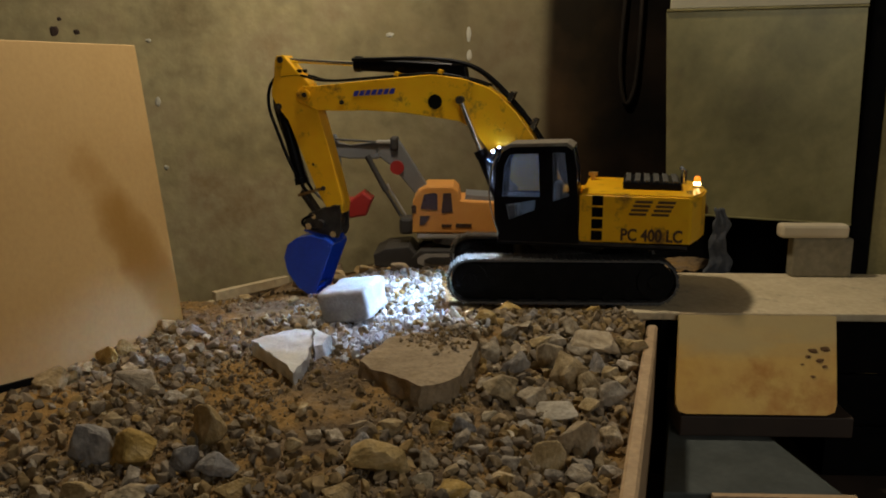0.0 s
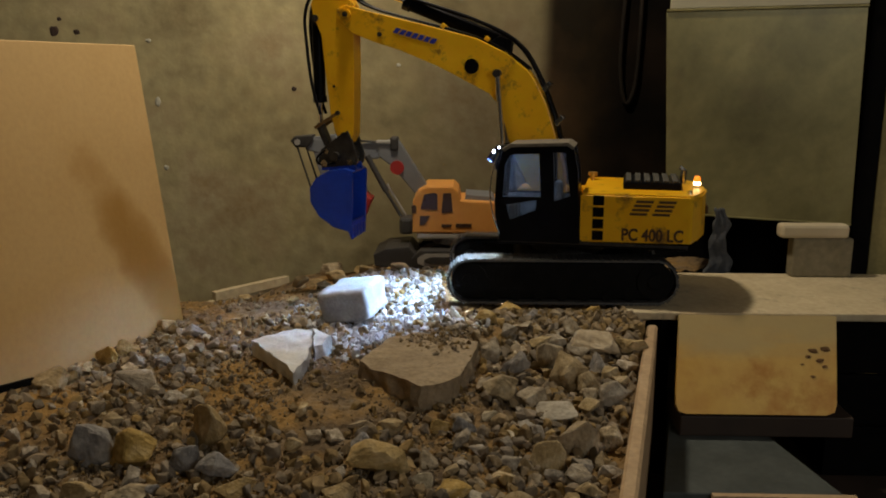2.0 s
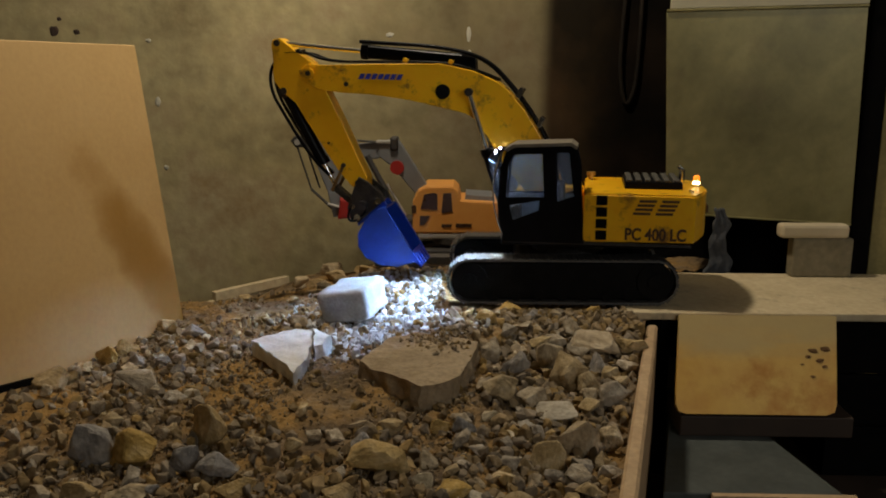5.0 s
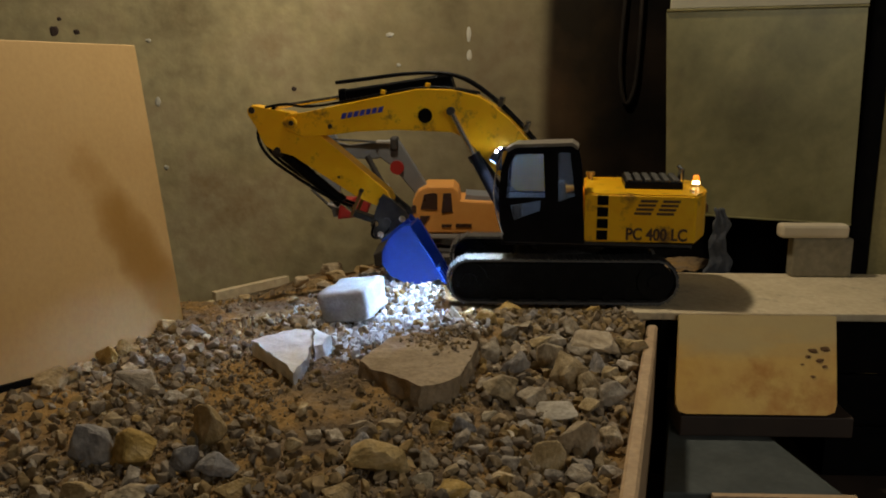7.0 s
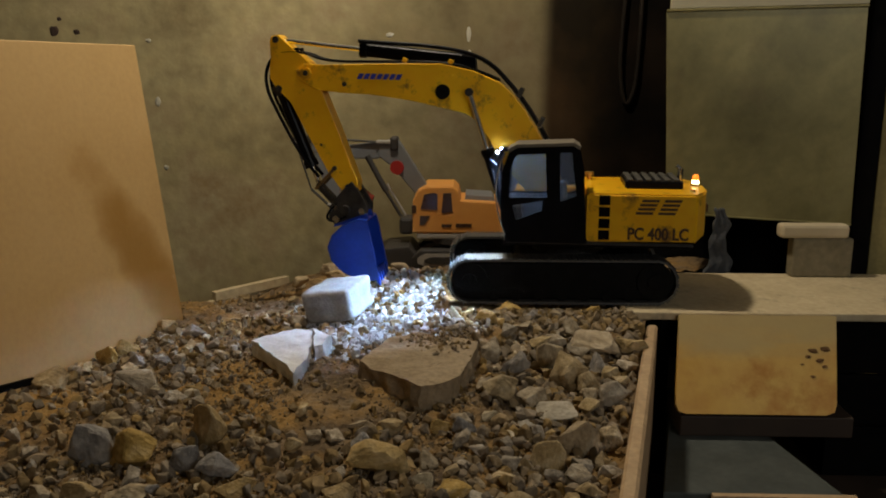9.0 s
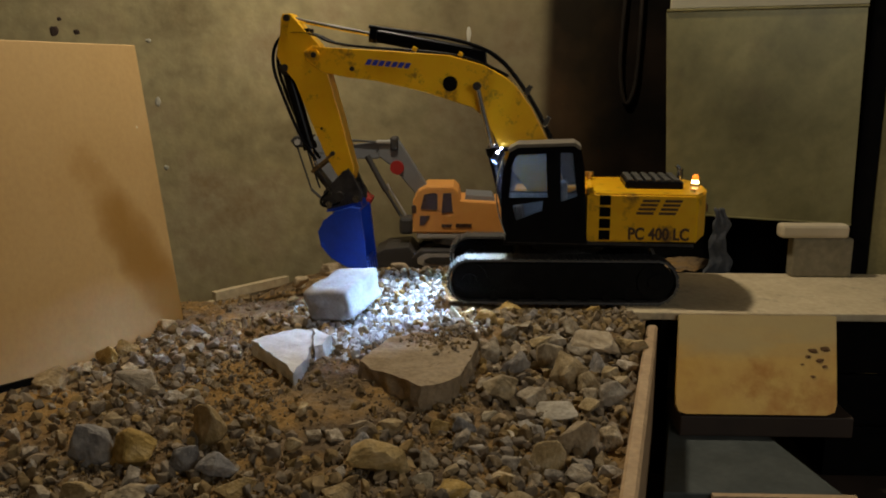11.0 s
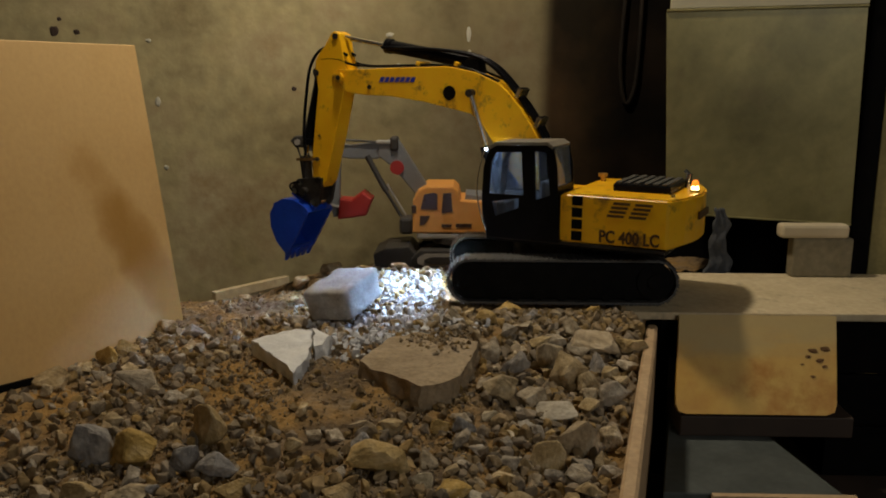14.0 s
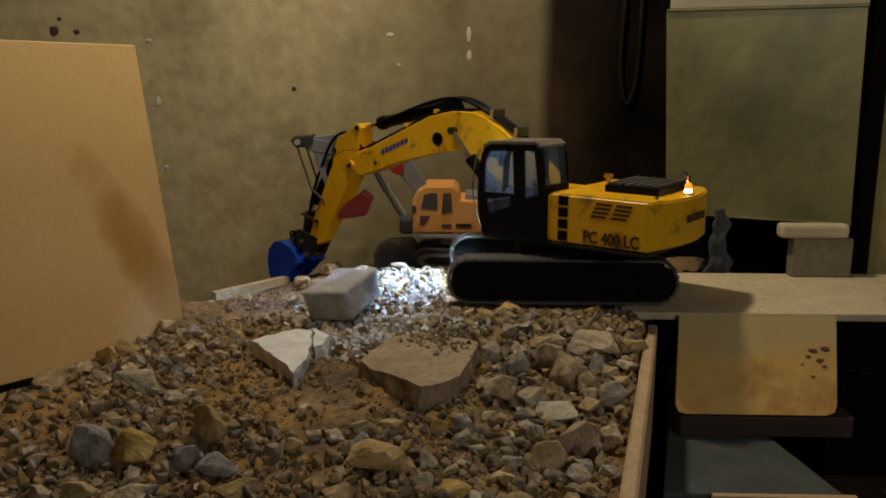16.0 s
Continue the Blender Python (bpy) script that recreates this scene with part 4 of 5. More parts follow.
def cab():
    W0, W1 = -0.113, -0.040
    wins = [[(-0.097, 0.172), (-0.094, 0.222), (-0.085, 0.239), (-0.041, 0.241), (-0.037, 0.173)],
            [(-0.091, 0.159), (-0.044, 0.168), (-0.045, 0.152), (-0.085, 0.136)],
            [(-0.019, 0.243), (0.000, 0.243), (0.009, 0.176), (-0.016, 0.167)]]
    ob = part("cab", hole_plate(CAB_SIDE, wins, W0, W0 + 0.004), BLACK, EXC, "glossy black driver's cab with clear windows")
    part("cab_far_side", hole_plate(CAB_SIDE, [wins[0], wins[2]], W1 - 0.003, W1), BLACK, ob)
    for w, nm in zip(wins, ("door_window", "lower_window", "rear_side_window")):
        part(nm, pl(w, W0 + 0.0014, W0 + 0.0022), PANE, ob).visible_shadow = False
    for w in (wins[0], wins[2]):
        part("far_side_window", pl(w, W1 - 0.0020, W1 - 0.0012), DUSTPANE, ob)
    # skins: roof, rear wall with window, front screen, floor
    roof = bmesh.new()
    plate(roof, [(-0.100, 0.2475), (-0.086, 0.2555), (0.003, 0.2592), (0.013, 0.2525), (0.011, 0.2475), (0.002, 0.2535), (-0.084, 0.2500), (-0.096, 0.243)], W0 - 0.0015, W1 + 0.0015, 0.001)
    part("cab_roof", roof, ROOFM, ob, "dusty dark cab roof")
    part("cab_rear_wall", pl([(0.022, 0.101), (0.026, 0.101), (0.0205, 0.19), (0.0165, 0.19)], W0 + 0.003, W1 - 0.003), BLACK, ob)
    part("rear_window", pl([(0.0178, 0.19), (0.0186, 0.19), (0.0125, 0.250), (0.0117, 0.250)], W0 + 0.004, W1 - 0.004), PANE, ob).visible_shadow = False
    part("windscreen", pl([(-0.1085, 0.150), (-0.1095, 0.165), (-0.1065, 0.214), (-0.096, 0.246), (-0.0952, 0.246), (-0.1057, 0.214), (-0.1087, 0.165), (-0.1077, 0.150)], W0 + 0.004, W1 - 0.004), PANE, ob).visible_shadow = False
    part("lower_front", pl([(-0.101, 0.101), (-0.1085, 0.150), (-0.106, 0.150), (-0.098, 0.101)], W0 + 0.003, W1 - 0.003), BLACK, ob)
    part("cab_floor", bx(-0.099, 0.024, W0 + 0.004, W1 - 0.004, 0.101, 0.106), BLACK, ob)
    seat = part("seat", bx(-0.052, -0.012, -0.095, -0.058, 0.106, 0.145, bevel=0.006), SEATM, ob, "grey driver's seat")
    part("seat_back", bx(-0.018, -0.006, -0.095, -0.058, 0.14, 0.195, bevel=0.005), SEATM, seat)
    lamp = part("cab_lamp", rd((-0.080, -0.078, 0.2500), (-0.080, -0.078, 0.2465), 0.006, n=16), BLACK, ob)
    part("cab_lamp_disc", rd((-0.080, -0.078, 0.2464), (-0.080, -0.078, 0.2459), 0.0045, n=16), LED_CAB, lamp, "glowing cab lamp")
    part("inner_panel", bx(-0.098, 0.018, W1 - 0.0065, W1 - 0.0035, 0.107, 0.170), SEATM, ob)
    part("control_console", bx(-0.09, -0.075, -0.1, -0.055, 0.106, 0.158, bevel=0.004), IRON, ob)
    part("grab_rail", tube([(-0.101, W0 - 0.001, 0.112), (-0.117, W0 - 0.004, 0.15), (-0.117, W0 - 0.004, 0.21), (-0.104, W0 - 0.001, 0.242)], 0.0012), STEEL, ob, "bright steel grab rail")
    # work lights on the front of the roof, each a housing with a glowing disc
    # the second is added: it stands in for the first one's spill onto the track
    for v, aimed, mat in ((-0.070, (-0.160, -0.095, -0.235), LED), (-0.050, (-0.16, -0.16, -0.9), LED_SPILL)):
        axis = Vector(aimed).normalized()
        c = Vector((-0.116, v, 0.236))
        q = axis.to_track_quat("Z", "Y").to_matrix().to_4x4()
        cup = bmesh.new()
        rim = [[cup.verts.new((r * math.cos(a), r * math.sin(a), z)) for a in [i * math.tau / 20 for i in range(20)]] for r, z in ((0.0072, 0.0155), (0.0072, -0.006), (0.001, -0.006), (0.001, -0.0005), (0.0062, -0.0005), (0.0062, 0.0155))]
        for i in range(6):
            for j in range(20):
                cup.faces.new((rim[i][j], rim[i][(j + 1) % 20], rim[(i + 1) % 6][(j + 1) % 20], rim[(i + 1) % 6][j]))
        bmesh.ops.transform(cup, matrix=Matrix.Translation(c) @ q, verts=cup.verts)
        bmesh.ops.recalc_face_normals(cup, faces=cup.faces)
        h = part("work_light", cup, BLACK, ob)
        part("light_disc", rd(c + axis * 0.0002, c + axis * 0.0008, 0.0058, n=18), mat, h, "glowing white work light")
        part("light_bracket", rd(c - axis * 0.008, Vector((-0.100, v, 0.244)), 0.002, n=8), BLACK, h)
    # added glowing ball: the glare of the work light as a bright point
    ball = bmesh.new()
    bmesh.ops.create_icosphere(ball, subdivisions=2, radius=0.0022, matrix=Matrix.Translation((-0.117, -0.082, 0.240)))
    part("helper_led", ball, LED_GLARE, ob, "small glowing ball added for the work light's glare")
    # added glowing ball that brightens the boom's near side
    ball = bmesh.new()
    bmesh.ops.create_icosphere(ball, subdivisions=2, radius=0.0022, matrix=Matrix.Translation((-0.113, -0.049, 0.243)))
    part("helper_led", ball, LED_BOOM_FILL, ob, "small glowing ball added to brighten the boom's side")
    part("helper_led_stem", rd((-0.116, -0.082, 0.240), (-0.101, -0.082, 0.243), 0.0014, n=8), BLACK, ob)
    part("mirror", bx(-0.122, -0.112, W1 + 0.002, W1 + 0.012, 0.205, 0.235, bevel=0.002), BLACK, ob)
    return ob


ROOFM = material("dusty_roof", [(0.10, 0.085, 0.06), (0.2, 0.17, 0.12)], 0.75, scale=30, bump=0.15)
DECK, HOOD, CAB = deck(), hood(), cab()


def dark_pin(parent, x, z, y0, y1, r, mat=None):
    return part("pin", rd((x, y0, z), (x, y1, z), r, n=16), mat or IRON, parent)


def boom():
    out = fwd([(-0.018, 0.008), (0.02, 0.045), (0.066, 0.078), (0.110, 0.106), (0.150, 0.123), (0.170, 0.1275), (0.215, 0.126), (0.270, 0.112), (0.362, 0.067), (0.450, 0.023), (0.476, 0.012),
               (0.484, -0.004), (0.474, -0.016), (0.44, -0.018), (0.400, -0.004), (0.355, 0.015), (0.290, 0.036), (0.235, 0.049), (0.195, 0.058), (0.172, 0.055), (0.140, 0.036), (0.105, 0.012), (0.05, -0.012), (0.0, -0.02), (-0.016, -0.012)])
    ob = part("boom", pl(out, -0.022, 0.022, 0.0012), YELLOW, EXC, "yellow two-part boom with worn paint")
    part("weld_seam", pl(fwd([(0.185, 0.062), (0.189, 0.062), (0.201, 0.124), (0.197, 0.124)]), -0.0228, 0.0228), YELLOW, ob)
    heart = part("boom_opening", rd((-0.2459, -0.0225, 0.0729), (-0.2459, 0.0225, 0.0729), 0.0125, n=18), BLACK, ob, "dark round opening")
    # maker's marking as one plain blue bar with gaps
    for i in range(7):
        e0 = 0.318 + 0.0098 * i
        zc = 0.0645 - 0.46 * (e0 - 0.318)
        part("marking_bar", pl(fwd([(e0, zc - 0.005), (e0 + 0.0075, zc - 0.0085), (e0 + 0.0075, zc + 0.0015), (e0, zc + 0.005)]), -0.0226, -0.0215), BLUEINK, ob)
    dark_pin(ob, -0.466, 0.0, -0.028, 0.028, 0.009, YELLOW)
    dark_pin(ob, -0.466, 0.0, -0.0295, 0.0295, 0.0045)
    dark_pin(ob, -0.205, 0.0925, -0.034, 0.034, 0.0048)
    dark_pin(ob, -0.400, 0.012, -0.0235, 0.0235, 0.004)
    part("cylinder_bracket", pl(fwd([(0.205, 0.118), (0.255, 0.108), (0.243, 0.138), (0.222, 0.146)]), -0.014, 0.014, 0.001), BLACK, ob)
    for y in (-0.012, 0.0, 0.012):
        pts = [(-e, y, z) for e, z in ((0.045, 0.070), (0.075, 0.092), (0.120, 0.118), (0.160, 0.136), (0.195, 0.147 + 0.1 * abs(y)), (0.235, 0.149), (0.30, 0.130), (0.37, 0.101), (0.41, 0.085))]
        part("hydraulic_hose", tube(pts, 0.0032), BLACK, ob)
    for y in (-0.017, 0.017):
        pts = [(-e, y, z) for e, z in ((0.170, 0.1305), (0.215, 0.129), (0.270, 0.1155), (0.362, 0.071), (0.450, 0.029), (0.49, 0.03), (0.52, 0.012))]
        part("hydraulic_hose", tube(pts, 0.0022), BLACK, ob)
    for e, z in ((0.325, 0.088), (0.255, 0.119)):
        part("hose_clamp", bx(-e - 0.004, -e + 0.004, -0.021, 0.021, z, z + 0.007, bevel=0.001), YELLOW, ob)
    part("hose_clamp", bx(-0.134, -0.126, -0.018, 0.018, 0.118, 0.136, bevel=0.001), STEEL, ob)
    part("hose_clamp", bx(-0.082, -0.074, -0.018, 0.018, 0.09, 0.108, bevel=0.001), STEEL, ob)
    return ob


def stick():
    out = fwd([(0.036, 0.077), (0.024, 0.075), (0.008, 0.045), (-0.010, 0.016), (-0.013, -0.02), (-0.016, -0.10), (-0.017, -0.200), (-0.010, -0.216), (0.006, -0.216), (0.016, -0.200), (0.026, -0.165), (0.038, -0.085), (0.045, -0.035), (0.060, -0.004), (0.064, 0.014), (0.060, 0.026), (0.050, 0.045), (0.042, 0.070)])
    ob = part("stick", pl(out, -0.019, 0.019, 0.0012), YELLOW, EXC, "yellow dipper stick with worn paint")
    dark_pin(ob, -0.031, 0.069, -0.0215, 0.0215, 0.0055)
    dark_pin(ob, 0.0, -0.2035, -0.024, 0.024, 0.006)
    dark_pin(ob, -0.012, -0.165, -0.023, 0.023, 0.004)
    dark_pin(ob, -0.02, -0.12, -0.0198, 0.0198, 0.0025)
    dark_pin(ob, -0.056, -0.008, -0.0205, 0.0205, 0.006)
    for k, y in enumerate((-0.014, 0.012)):
        pts = [(-e, y, z) for e, z in ((0.0, 0.042), (0.04, 0.05), (0.068, 0.03), (0.078, -0.005), (0.074, -0.04 - 0.01 * k), (0.068, -0.09), (0.058, -0.14), (0.045, -0.17))]
        part("hydraulic_hose", tube(pts, 0.003), BLACK, ob)
    return ob


def bucket():
    H = 0.040
    side = fwd([(0.062, -0.014), (0.080, -0.012), (0.120, -0.007), (0.160, 0.0), (0.165, 0.010), (0.155, 0.035), (0.134, 0.058), (0.109, 0.070), (0.084, 0.068), (0.067, 0.053), (0.057, 0.030), (0.056, 0.0)])
    shell = fwd([(0.160, 0.0), (0.165, 0.010), (0.155, 0.035), (0.134, 0.058), (0.109, 0.070), (0.084, 0.068), (0.067, 0.053), (0.057, 0.030), (0.056, 0.0), (0.062, -0.014)])
    bm = bmesh.new()
    # curved back as a thick sheet
    inner = []
    for i, (x, z) in enumerate(shell):
        a = Vector(shell[max(0, i - 1)])
        b = Vector(shell[min(len(shell) - 1, i + 1)])
        d = (b - a).normalized()
        n = Vector((-d.y, d.x)) * 0.0028
        inner.append((x + n.x, z + n.y))
    centre = Vector((-0.1, 0.03))
    if (Vector(inner[4]) - centre).length > (Vector(shell[4]) - centre).length:
        inner = [(2 * x - a, 2 * z - b) for (x, z), (a, b) in zip(shell, inner)]
    plate(bm, shell + inner[::-1], -H + 0.0005, H - 0.0005)
    ob = part("bucket", bm, BLUE, EXC, "blue digging bucket with scratched paint")
    part("bucket_side", pl(side, -H, -H + 0.003, 0.0006), BLUE, ob)
    part("bucket_side", pl(side, H - 0.003, H, 0.0006), BLUE, ob)
    part("cutting_edge", pl(fwd([(0.150, 0.001), (0.166, 0.004), (0.164, 0.008), (0.150, 0.006)]), -H - 0.001, H + 0.001), BLUE, ob)
    for i in range(5):
        y = -H + 0.005 + i * (2 * H - 0.010) / 4
        part("tooth", pl(fwd([(0.156, 0.009), (0.157, -0.001), (0.180, 0.0015), (0.180, 0.003)]), y - 0.005, y + 0.005), BLUE, ob)
    part("side_strip", pl(fwd([(0.066, -0.0145), (0.160, -0.001), (0.158, 0.007), (0.066, -0.006)]), -H - 0.0016, -H), BLUE, ob)
    part("side_strip", pl(fwd([(0.066, -0.0145), (0.160, -0.001), (0.158, 0.007), (0.066, -0.006)]), H, H + 0.0016), BLUE, ob)
    for y in (-0.018, 0.018):
        part("bucket_ear", pl(fwd([(0.05, -0.014), (0.062, -0.014), (0.056, 0.05), (0.050, 0.046), (0.040, 0.036), (0.040, -0.004)]), y - 0.003, y + 0.003), BLUE, ob)
    return ob


def coupler():
    """Quick coupler between stick and bucket, moving with the bucket."""
    bm = bmesh.new()
    for y in (-0.02, 0.02):
        plate(bm, fwd([(-0.008, -0.008), (0.008, -0.014), (0.040, -0.020), (0.052, -0.016), (0.052, 0.046), (0.040, 0.052), (0.020, 0.044), (0.0, 0.010)]), y - 0.004, y + 0.004, 0.0008)
    box(bm, -0.048, -0.020, -0.018, 0.018, -0.012, 0.040, bevel=0.003)
    ob = part("quick_coupler", bm, IRON, EXC, "oily black quick coupler")
    dark_pin(ob, -0.046, -0.008, -0.028, 0.028, 0.006, STEEL)
    dark_pin(ob, -0.044, 0.040, -0.028, 0.028, 0.006, STEEL)
    dark_pin(ob, -0.024, 0.034, -0.027, 0.027, 0.0045, STEEL)
    part("coupler_hose", tube([(-0.02, -0.024, 0.03), (-0.03, -0.03, 0.055), (-0.05, -0.026, 0.05), (-0.045, -0.024, 0.02)], 0.0022), BLACK, ob)
    part("coupler_motor", rd((-0.034, -0.034, 0.018), (-0.034, 0.034, 0.018), 0.008), IRON, ob)
    return ob


def cylinder(name, length, r, mat=None):
    """Barrel along -x from its base pin."""
    ob = part(name, rd((0.004, 0, 0), (-length, 0, 0), r, n=20), mat or BLACK, EXC, "black hydraulic cylinder")
    part("end_cap", rd((-length + 0.008, 0, 0), (-length - 0.004, 0, 0), r * 1.18, n=20), BLACK, ob)
    part("base_eye", rd((0, -r * 1.1, 0), (0, r * 1.1, 0), r * 1.1, n=16), IRON, ob)
    return ob


def piston(name, length, r):
    """Rod along +x from its eye."""
    ob = part(name, rd((0, 0, 0), (length, 0, 0), r, n=16), STEEL, EXC, "bright chromed piston rod")
    part("rod_eye", rd((0, -r * 1.6, 0), (0, r * 1.6, 0), r * 1.5, n=16), IRON, ob)
    return ob


BOOM, STICK, BUCKET, COUPLER = boom(), stick(), bucket(), coupler()
STICK_CYL, STICK_ROD = cylinder("stick_cylinder", 0.178, 0.0115), piston("stick_piston_rod", 0.16, 0.0042)
BOOM_CYLS = [(cylinder("boom_cylinder", 0.125, 0.0095), piston("boom_piston_rod", 0.115, 0.0045), y) for y in (-0.031, 0.025)]
BUCKET_CYL, BUCKET_ROD = cylinder("bucket_cylinder", 0.138, 0.0105), piston("bucket_piston_rod", 0.11, 0.004)
BRASSY = material("oily_brass_link", [(0.10, 0.055, 0.015), (0.22, 0.13, 0.04)], 0.5, 0.3, scale=40, bump=0.1)
ROCKER_L, LINK_L = 0.046, 0.046
ROCKERS = [part("bucket_rocker", pl([(0.004, -0.0026), (0.004, 0.0026), (-ROCKER_L - 0.004, 0.0026), (-ROCKER_L - 0.004, -0.0026)], y - 0.0015, y + 0.0015), BRASSY, EXC) for y in (-0.021, 0.021)]
LINK = part("bucket_link", bx(-LINK_L - 0.004, 0.004, -0.012, 0.012, -0.005, 0.005, bevel=0.002), IRON, EXC)


# ---- the orange toy excavator by the wall ----
def toy():
    ob = empty("toy_excavator", "orange toy excavator with grey arm and red bucket by the wall", "toy")
    Y = 0.20
    body = [(-0.278, 0.062), (-0.277, 0.125), (-0.268, 0.143), (-0.252, 0.152), (-0.200, 0.152), (-0.190, 0.143), (-0.186, 0.126), (-0.110, 0.122), (-0.085, 0.112), (-0.08, 0.062)]
    cabin = part("toy_body", pl(body, Y - 0.035, Y + 0.075, 0.003), ORANGE, ob, "orange cab and engine cover")
    for w in ([(-0.262, 0.109), (-0.255, 0.137), (-0.237, 0.140), (-0.230, 0.138), (-0.230, 0.107)], [(-0.222, 0.101), (-0.219, 0.139), (-0.204, 0.140), (-0.201, 0.104)],
              [(-0.264, 0.077), (-0.263, 0.096), (-0.244, 0.096), (-0.254, 0.079)]):
        part("toy_window", pl(w, Y - 0.0362, Y - 0.03), TOYPANE, cabin)
    part("toy_stripe", bx(-0.222, -0.203, Y - 0.0362, Y - 0.03, 0.074, 0.080), TOYPANE, cabin)
    part("toy_stripe", bx(-0.195, -0.165, Y - 0.0362, Y - 0.03, 0.074, 0.081), TOYPANE, cabin)
    part("toy_headlight", bx(-0.279, -0.270, Y - 0.0365, Y - 0.02, 0.100, 0.116, bevel=0.002), TOYPANE, cabin)
    part("toy_louvre", pl([(-0.178, 0.125), (-0.120, 0.122), (-0.125, 0.131), (-0.176, 0.134)], Y - 0.02, Y + 0.06), GREYPL, cabin)
    part("toy_skirt", bx(-0.270, -0.080, Y - 0.034, Y + 0.07, 0.050, 0.062, bevel=0.003), SILVER, ob)
    part("toy_turntable", rd((-0.20, Y, 0.04), (-0.20, Y, 0.051), 0.04, n=24), DARKPL, ob)
    for y in (Y - 0.055, Y + 0.045):
        o = [(-0.262, 0.0), (-0.278, 0.010), (-0.278, 0.026), (-0.262, 0.040), (-0.080, 0.042), (-0.062, 0.030), (-0.062, 0.010), (-0.078, 0.0)]
        tr = part("toy_track", pl([(x, z - 0.008) for x, z in o], y, y + 0.03, 0.002), DARKPL, ob)
        part("toy_track_guard", pl([(x * 0.9 - 0.017, (z - 0.017) * 0.62 + 0.012) for x, z in o], y - 0.0015, y), SILVER, tr)
        part("toy_track_hub", pl([(x * 0.78 - 0.037, (z - 0.017) * 0.35 + 0.012) for x, z in o], y - 0.003, y - 0.0014), DARKPL, tr)
    part("toy_blade", pl([(-0.350, 0.0), (-0.352, 0.022), (-0.330, 0.034), (-0.285, 0.038), (-0.268, 0.02), (-0.27, 0.0), (-0.31, -0.004)], Y - 0.05, Y + 0.06, 0.002), DARKPL, ob)
    arm = part("toy_boom", pl([(-0.262, 0.118), (-0.246, 0.140), (-0.286, 0.205), (-0.306, 0.236), (-0.330, 0.236), (-0.345, 0.226), (-0.345, 0.205), (-0.318, 0.185)], Y + 0.0, Y + 0.024, 0.002), GREYPL, ob, "grey plastic boom")
    part("toy_dipper", pl([(-0.318, 0.234), (-0.345, 0.233), (-0.40, 0.226), (-0.470, 0.240), (-0.486, 0.228), (-0.482, 0.215), (-0.40, 0.200), (-0.345, 0.200)], Y + 0.003, Y + 0.021, 0.002), GREYPL, ob)
    part("toy_joint", rd((-0.309, Y - 0.004, 0.184), (-0.309, Y + 0.028, 0.184), 0.0135, n=20), RED, arm, "red plastic joint cap")
    part("toy_cylinder", rd((-0.366, Y - 0.006, 0.207), (-0.330, Y - 0.006, 0.139), 0.0056, n=12), DARKPL, ob)
    part("toy_cylinder_rod", rd((-0.332, Y - 0.006, 0.142), (-0.302, Y - 0.006, 0.090), 0.0032, n=12), DARKPL, ob)
    part("toy_cylinder_rod", rd((-0.330, Y + 0.012, 0.150), (-0.294, Y + 0.012, 0.088), 0.0026, n=12), SILVER, ob)
    part("toy_base_joint", bx(-0.305, -0.278, Y - 0.014, Y + 0.03, 0.055, 0.088, bevel=0.006), DARKPL, ob)
    part("toy_boom_lamp", bx(-0.322, -0.306, Y - 0.006, Y + 0.026, 0.215, 0.243, bevel=0.005), DARKPL, ob)
    part("toy_rod", rd((-0.43, Y, 0.238), (-0.315, Y, 0.231), 0.0022, n=10), DARKPL, ob)
    part("toy_lower_arm", pl([(-0.477, 0.241), (-0.428, 0.247), (-0.418, 0.221), (-0.424, 0.086), (-0.436, 0.086), (-0.446, 0.136), (-0.463, 0.180)], Y + 0.004, Y + 0.02, 0.002), GREYPL, ob)
    part("toy_bracket", pl([(-0.514, 0.235), (-0.506, 0.243), (-0.470, 0.246), (-0.470, 0.236), (-0.482, 0.222), (-0.505, 0.222)], Y - 0.002, Y + 0.026, 0.002), DARKPL, ob)
    part("toy_bracket_pin", rd((-0.500, Y - 0.006, 0.232), (-0.500, Y + 0.03, 0.232), 0.0055, n=14), SILVER, ob)
    for x, off in ((0.0, -0.001), (0.013, 0.018)):
        part("toy_link_rod", rd((-0.501 + x, Y + off, 0.224), (-0.476 + x, Y + off, 0.141), 0.0018, n=10), DARKPL, ob)
    part("toy_link_rod", rd((-0.476, Y, 0.141), (-0.437, Y, 0.104), 0.0028, n=10), DARKPL, ob)
    part("toy_link_rod", rd((-0.446, Y, 0.112), (-0.40, Y, 0.100), 0.003, n=10), SILVER, ob)
    part("toy_valve", bx(-0.349, -0.318, Y - 0.004, Y + 0.012, 0.229, 0.236, bevel=0.002), SILVER, ob)
    part("toy_bucket", pl([(-0.420, 0.124), (-0.398, 0.122), (-0.376, 0.138), (-0.357, 0.124), (-0.370, 0.091), (-0.400, 0.086), (-0.425, 0.083), (-0.422, 0.108)], Y - 0.012, Y + 0.035, 0.004), RED, ob, "red plastic bucket")
    ob.location, ob.scale = EYE * -0.079, (1.079, 1.079, 1.079)
    return ob


toy()


